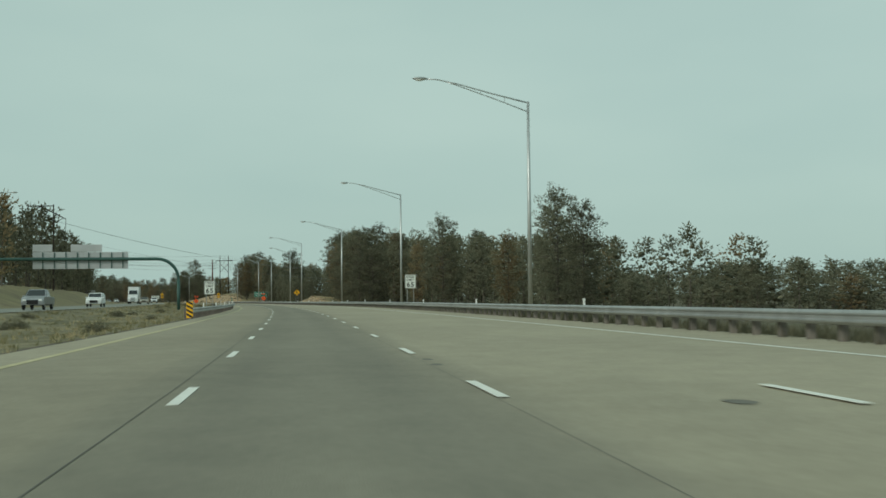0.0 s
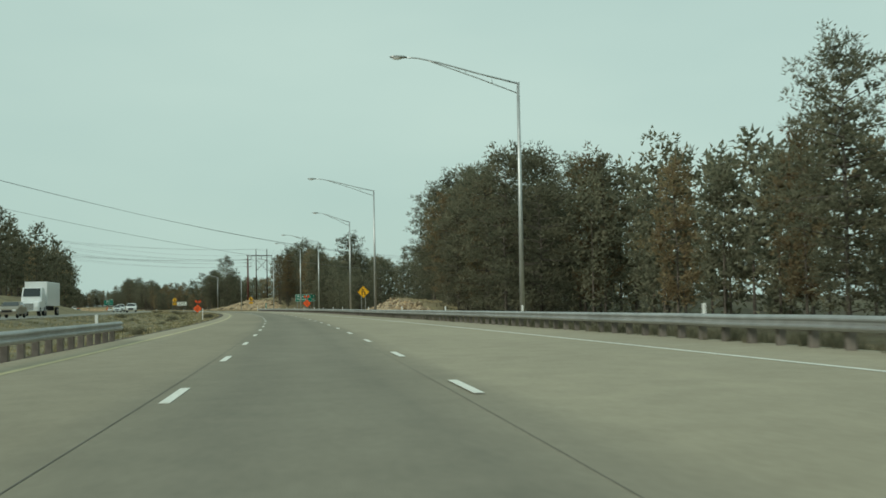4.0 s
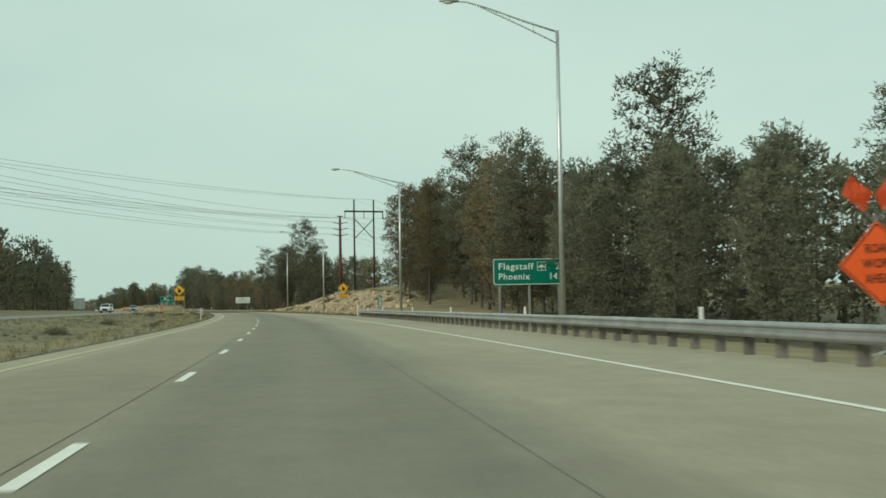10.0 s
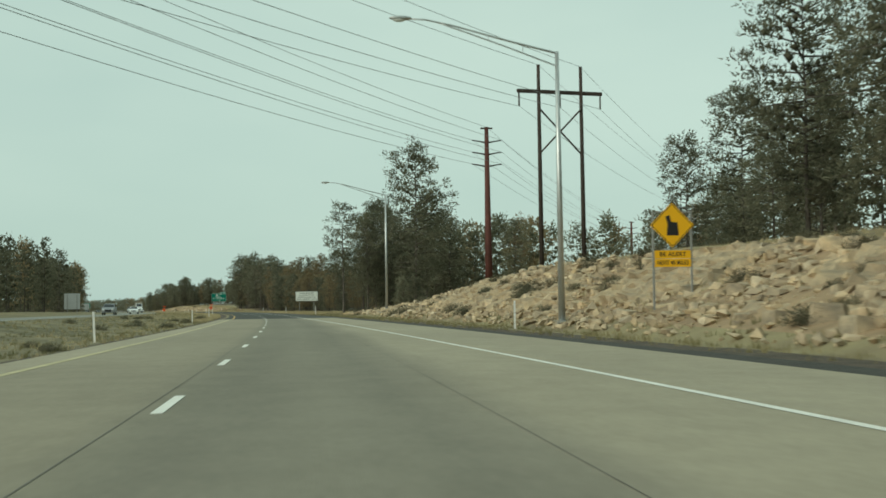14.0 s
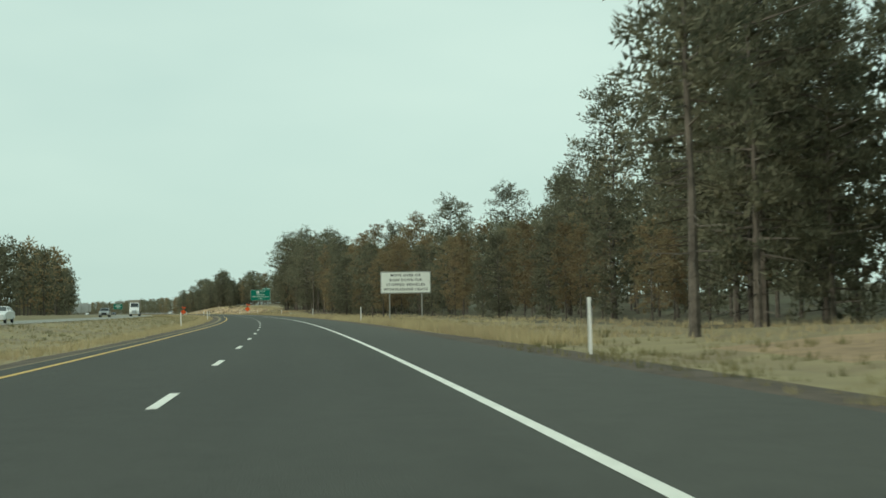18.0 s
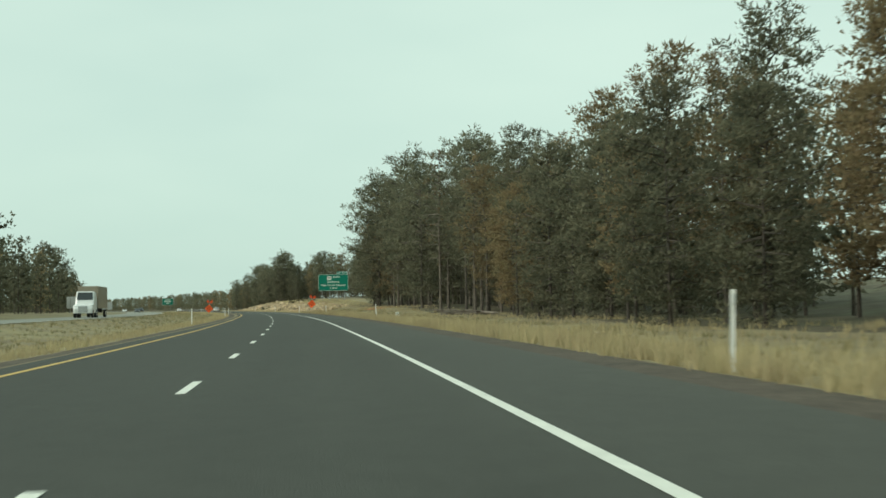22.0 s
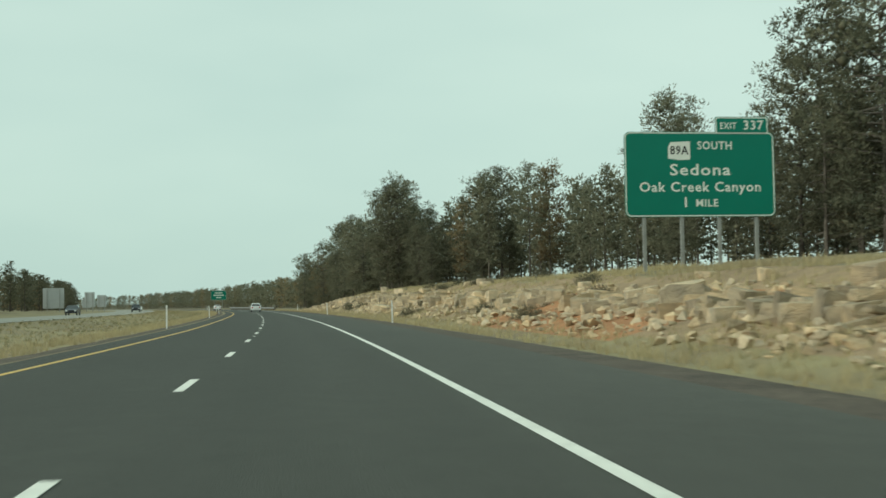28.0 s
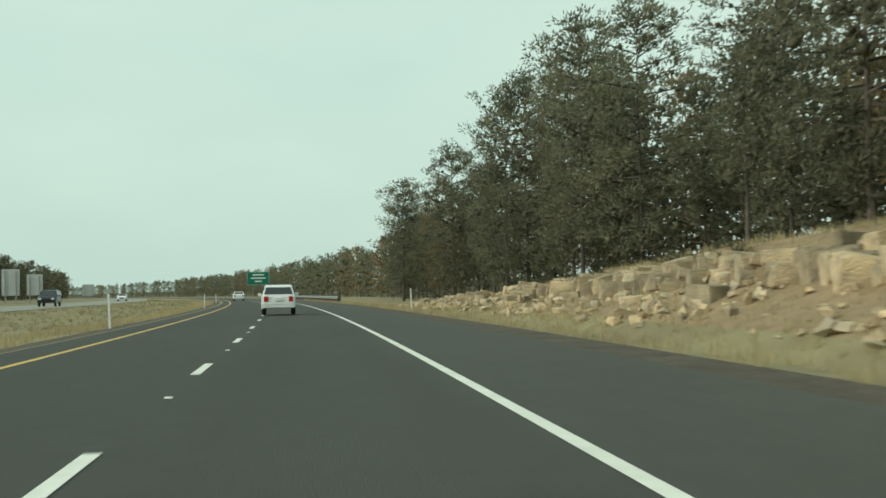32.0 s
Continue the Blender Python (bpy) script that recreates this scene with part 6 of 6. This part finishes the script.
# ---- vehicles ----
def shell(profile, half, tuck, top_z):
    """A car body from a side profile (y, z): sides lean in above the belt line."""
    bm = bmesh.new()
    rows = []
    for x, sx in ((-1, 1.0), (-0.86, 1.0), (0.86, 1.0), (1, 1.0)):
        ring = []
        for y, z in profile:
            k = 1 - tuck * max(0.0, z - top_z[0]) / (top_z[1] - top_z[0])
            ring.append(bm.verts.new((x * half * k, y * (0.985 if abs(x) == 1 else 1.0), top_z[2] + (z - top_z[2]) * (0.985 if abs(x) == 1 else 1.0))))
        rows.append(ring)
    n = len(profile)
    for a, b in zip(rows, rows[1:]):
        for k in range(n):
            bm.faces.new((a[k], a[(k + 1) % n], b[(k + 1) % n], b[k]))
    bm.faces.new(rows[0]), bm.faces.new(list(reversed(rows[-1])))
    bmesh.ops.recalc_face_normals(bm, faces=bm.faces)
    bmesh.ops.bevel(bm, geom=[e for e in bm.edges if e.calc_face_angle(0) > 0.5], offset=0.035, segments=2, affect="EDGES")
    return bm


def wheel(root, x, y, r, w=0.2):
    bm = bmesh.new()
    bmesh.ops.create_cone(bm, cap_ends=True, segments=20, radius1=r, radius2=r, depth=w)
    bmesh.ops.rotate(bm, matrix=Matrix.Rotation(radians(90), 3, "Y"), verts=bm.verts)
    bmesh.ops.bevel(bm, geom=[e for e in bm.edges if len(e.link_faces) == 2 and e.calc_face_angle(0) > 1], offset=0.03, segments=2, affect="EDGES")
    t = part("tyre", bm, RUBBER, root, m=Matrix.Translation((x, y, r)))
    bm = bmesh.new()
    bmesh.ops.create_cone(bm, cap_ends=True, segments=16, radius1=r * 0.62, radius2=r * 0.5, depth=0.05)
    bmesh.ops.rotate(bm, matrix=Matrix.Rotation(radians(90 if x > 0 else -90), 3, "Y"), verts=bm.verts)
    part("rim", bm, CHROME, t, m=Matrix.Translation((math.copysign(w / 2, x), 0, 0)))


def quad_plate(pts, off, material, parent, name):
    bm = bmesh.new()
    a = [bm.verts.new(Vector(p) + Vector(off)) for p in pts]
    b = [bm.verts.new(Vector(p) - Vector(off) * 2) for p in pts]
    bm.faces.new(a), bm.faces.new(list(reversed(b)))
    for i in range(len(a)):
        j = (i + 1) % len(a)
        bm.faces.new((a[j], a[i], b[i], b[j]))
    bmesh.ops.recalc_face_normals(bm, faces=bm.faces)
    return part(name, bm, material, parent)


CARS_ = {"hatchback": (0.84, 1.5, [(-1.9, 0.35), (-1.97, 0.55), (-1.93, 0.95), (-1.55, 1.43), (-0.9, 1.5), (0.1, 1.48), (1.0, 1.0), (1.75, 0.82), (1.92, 0.55), (1.88, 0.3)]),
         "sedan": (0.88, 1.45, [(-2.3, 0.35), (-2.36, 0.6), (-2.25, 0.98), (-1.6, 1.02), (-0.95, 1.42), (0.1, 1.45), (0.95, 1.0), (2.1, 0.82), (2.32, 0.55), (2.28, 0.3)]),
         "suv": (0.95, 1.78, [(-2.3, 0.42), (-2.36, 0.62), (-2.3, 1.1), (-2.05, 1.7), (-1.3, 1.78), (0.2, 1.74), (0.95, 1.15), (2.15, 1.02), (2.36, 0.7), (2.3, 0.4)]),
         "pickup": (0.98, 1.85, [(-2.8, 0.5), (-2.85, 0.7), (-2.83, 1.15), (-0.75, 1.15), (-0.6, 1.78), (0.4, 1.85), (1.15, 1.2), (2.55, 1.1), (2.8, 0.75), (2.75, 0.45)])}


def vehicle(kind, paint, s, n, facing, label, group=""):
    half, top, prof = CARS_[kind]
    root = thing("car" if kind != "pickup" else "pickup_truck", stand(s, n, 0.02 if n > -10 else 0.02 + z_far(s), facing), label, "car" if kind != "pickup" else "truck", group)
    belt = {"hatchback": 0.95, "sedan": 0.98, "suv": 1.1, "pickup": 1.15}[kind]
    part("body", shell(prof, half, 0.2, (belt, top, 0.6)), paint, root, smooth=False)
    y0, y1 = prof[0][0], prof[-2][0]
    # windows, a little proud of the shell
    cab = [p for p in prof if p[1] > belt - 0.06]
    rear_b, rear_t = (cab[0], cab[1]) if kind != "pickup" else (prof[3], prof[4])
    if kind == "sedan":
        rear_b, rear_t = prof[3], prof[4]
    if kind in ("hatchback", "suv"):
        rear_b, rear_t = prof[2], prof[3]
    front_t, front_b = prof[-5], prof[-4]

    def glass(b, t, k0, k1, dy):
        w0, w1 = half * 0.86 * (1 - 0.2 * k0 * (top - belt) / (top - belt)), half * 0.86 * (1 - 0.2 * k1)
        p0 = (b[0] + (t[0] - b[0]) * k0, b[1] + (t[1] - b[1]) * k0)
        p1 = (b[0] + (t[0] - b[0]) * k1, b[1] + (t[1] - b[1]) * k1)
        quad_plate([(-w0, p0[0], p0[1]), (w0, p0[0], p0[1]), (w1, p1[0], p1[1]), (-w1, p1[0], p1[1])], (0, dy, 0.004), GLASS, root, "rear_window" if dy < 0 else "windscreen")

    glass(rear_b, rear_t, 0.16, 0.88, -0.012)
    glass(front_b, front_t, 0.1, 0.9, 0.012)
    zt = belt + (top - belt) * 0.82
    for sx in (-1, 1):
        yb, yf = rear_t[0] + 0.1, front_t[0] + 0.1
        a = half * (1 - 0.2 * 0.12) * sx
        b = half * (1 - 0.2 * 0.8) * sx
        ym = (yb + yf) / 2
        for q0, q1 in ((yb - (0.1 if kind == "pickup" else 0.35), ym - 0.06), (ym + 0.06, yf + 0.55)):
            quad_plate([(a, q0, belt + 0.06), (a, q1, belt + 0.06), (b, q1 - (0.38 if q1 > ym + 0.1 else 0), zt), (b, q0 + (0.16 if q0 < ym else 0), zt)], (0.012 * sx, 0, 0), GLASS, root, "side_window")
        part("tail_lamp", a_box(sx * half * 0.72 - 0.1, sx * half * 0.72 + 0.1, prof[1][0] - 0.02, prof[1][0] + 0.1, belt - 0.28, belt - 0.02, 0.02), REDL, root, "red tail lamp")
        part("headlamp", a_box(sx * half * 0.7 - 0.15, sx * half * 0.7 + 0.15, prof[-2][0] - 0.14, prof[-2][0] + 0.015, prof[-2][1] + 0.04, prof[-2][1] + 0.2, 0.02), CLEARL, root, "clear headlamp")
        part("mirror", a_box(sx * (half + 0.02), sx * (half + 0.2), front_b[0] - 0.25, front_b[0] - 0.12, belt, belt + 0.15, 0.02) if sx > 0 else a_box(-half - 0.2, -half - 0.02, front_b[0] - 0.25, front_b[0] - 0.12, belt, belt + 0.15, 0.02), paint, root)
        r = {"hatchback": 0.3, "sedan": 0.32, "suv": 0.37, "pickup": 0.4}[kind]
        wheel(root, sx * (half - 0.11), y0 + 0.75 + (0.25 if kind == "pickup" else 0), r)
        wheel(root, sx * (half - 0.11), y1 - 0.75, r)
    part("bumper", a_box(-half * 0.95, half * 0.95, y0 - 0.06, y0 + 0.2, 0.36, 0.58, 0.04), paint if kind != "pickup" else CHROME, root)
    part("number_plate", a_box(-0.16, 0.16, prof[1][0] - 0.035, prof[1][0] + 0.05, belt - 0.24, belt - 0.09, 0.005), WHITEP, root)
    part("grille", a_box(-half * 0.5, half * 0.5, prof[-2][0] - 0.1, prof[-2][0] + 0.02, 0.5, prof[-2][1] + 0.14, 0.02), RUBBER, root)
    if kind == "pickup":
        part("bed_liner", a_box(-half * 0.84, half * 0.84, -2.7, -0.85, 1.14, 1.158), RUBBER, root)
    return root


vehicle("hatchback", CARW, 1010, -0.75, 0, "white compact hatchback driving in the lane ahead")
vehicle("sedan", CARW, 1120, -3.3, 0, "white sedan further ahead in the inner lane")


def lorry(s, n, facing, box_mat, label):
    root = thing("semi_truck", stand(s, n, 0.02 + z_far(s), facing), label, "truck")
    part("cab", shell([(2.2, 0.6), (2.2, 2.6), (2.6, 3.2), (4.4, 3.3), (4.9, 2.4), (5.1, 1.7), (6.9, 1.55), (7.1, 1.1), (7.05, 0.55)], 1.15, 0.06, (1.6, 3.3, 1.0)), CARW, root)
    part("trailer", a_box(-1.27, 1.27, -8.2, 1.9, 1.15, 4.0, 0.04), box_mat, root)
    part("chassis", a_box(-0.6, 0.6, -8.0, 6.5, 0.6, 1.14, 0.02), RUBBER, root)
    quad_plate([(-0.95, 5.0, 2.25), (0.95, 5.0, 2.25), (0.9, 4.5, 3.15), (-0.9, 4.5, 3.15)], (0, 0.05, 0.02), GLASS, root, "windscreen")
    part("grille", a_box(-0.55, 0.55, 7.0, 7.14, 0.7, 1.45, 0.03), CHROME, root)
    for sx in (-1, 1):
        part("headlamp", a_box(sx * 0.85 - 0.16, sx * 0.85 + 0.16, 6.95, 7.12, 0.85, 1.1, 0.02), CLEARL, root)
        for y in (6.1, 3.2, 2.0, -6.6, -7.6):
            wheel(root, sx * 1.05, y, 0.5, 0.28)


# traffic on the opposite road, each seen from a different stretch
vehicle("pickup", CARS, 92, -22.8, 180, "silver pickup truck on the opposite road", "oncoming traffic")
vehicle("suv", CARW, 128, -23.4, 180, "white SUV on the opposite road", "oncoming traffic")
lorry(240, -27.6, 180, CARW, "white semi truck with a box trailer on the opposite road")
vehicle("sedan", CART, 210, -23.8, 180, "tan sedan on the opposite road", "oncoming traffic")
vehicle("sedan", CARW, 348, -28, 180, "white sedan on the opposite road", "oncoming traffic")
vehicle("suv", CARW, 318, -23.4, 180, "white SUV on the opposite road", "oncoming traffic")
vehicle("pickup", CARW, 366, -28, 180, "white pickup truck on the opposite road", "oncoming traffic")
vehicle("pickup", CARW, 507, -27.5, 180, "white pickup truck on the opposite road", "oncoming traffic")
vehicle("suv", CARS, 575, -24.2, 180, "silver SUV on the opposite road", "oncoming traffic")
vehicle("sedan", CARW, 628, -24.2, 180, "white sedan on the opposite road", "oncoming traffic")
vehicle("pickup", CARS, 740, -28, 180, "silver pickup truck on the opposite road", "oncoming traffic")
lorry(790, -24.6, 180, CART, "semi truck with a tan box trailer on the opposite road")
vehicle("sedan", CARD, 990, -28, 180, "dark sedan on the opposite road", "oncoming traffic")
vehicle("suv", CARD, 1070, -24.2, 180, "dark SUV on the opposite road", "oncoming traffic")
vehicle("sedan", CARW, 1160, -24.4, 180, "white sedan on the opposite road", "oncoming traffic")
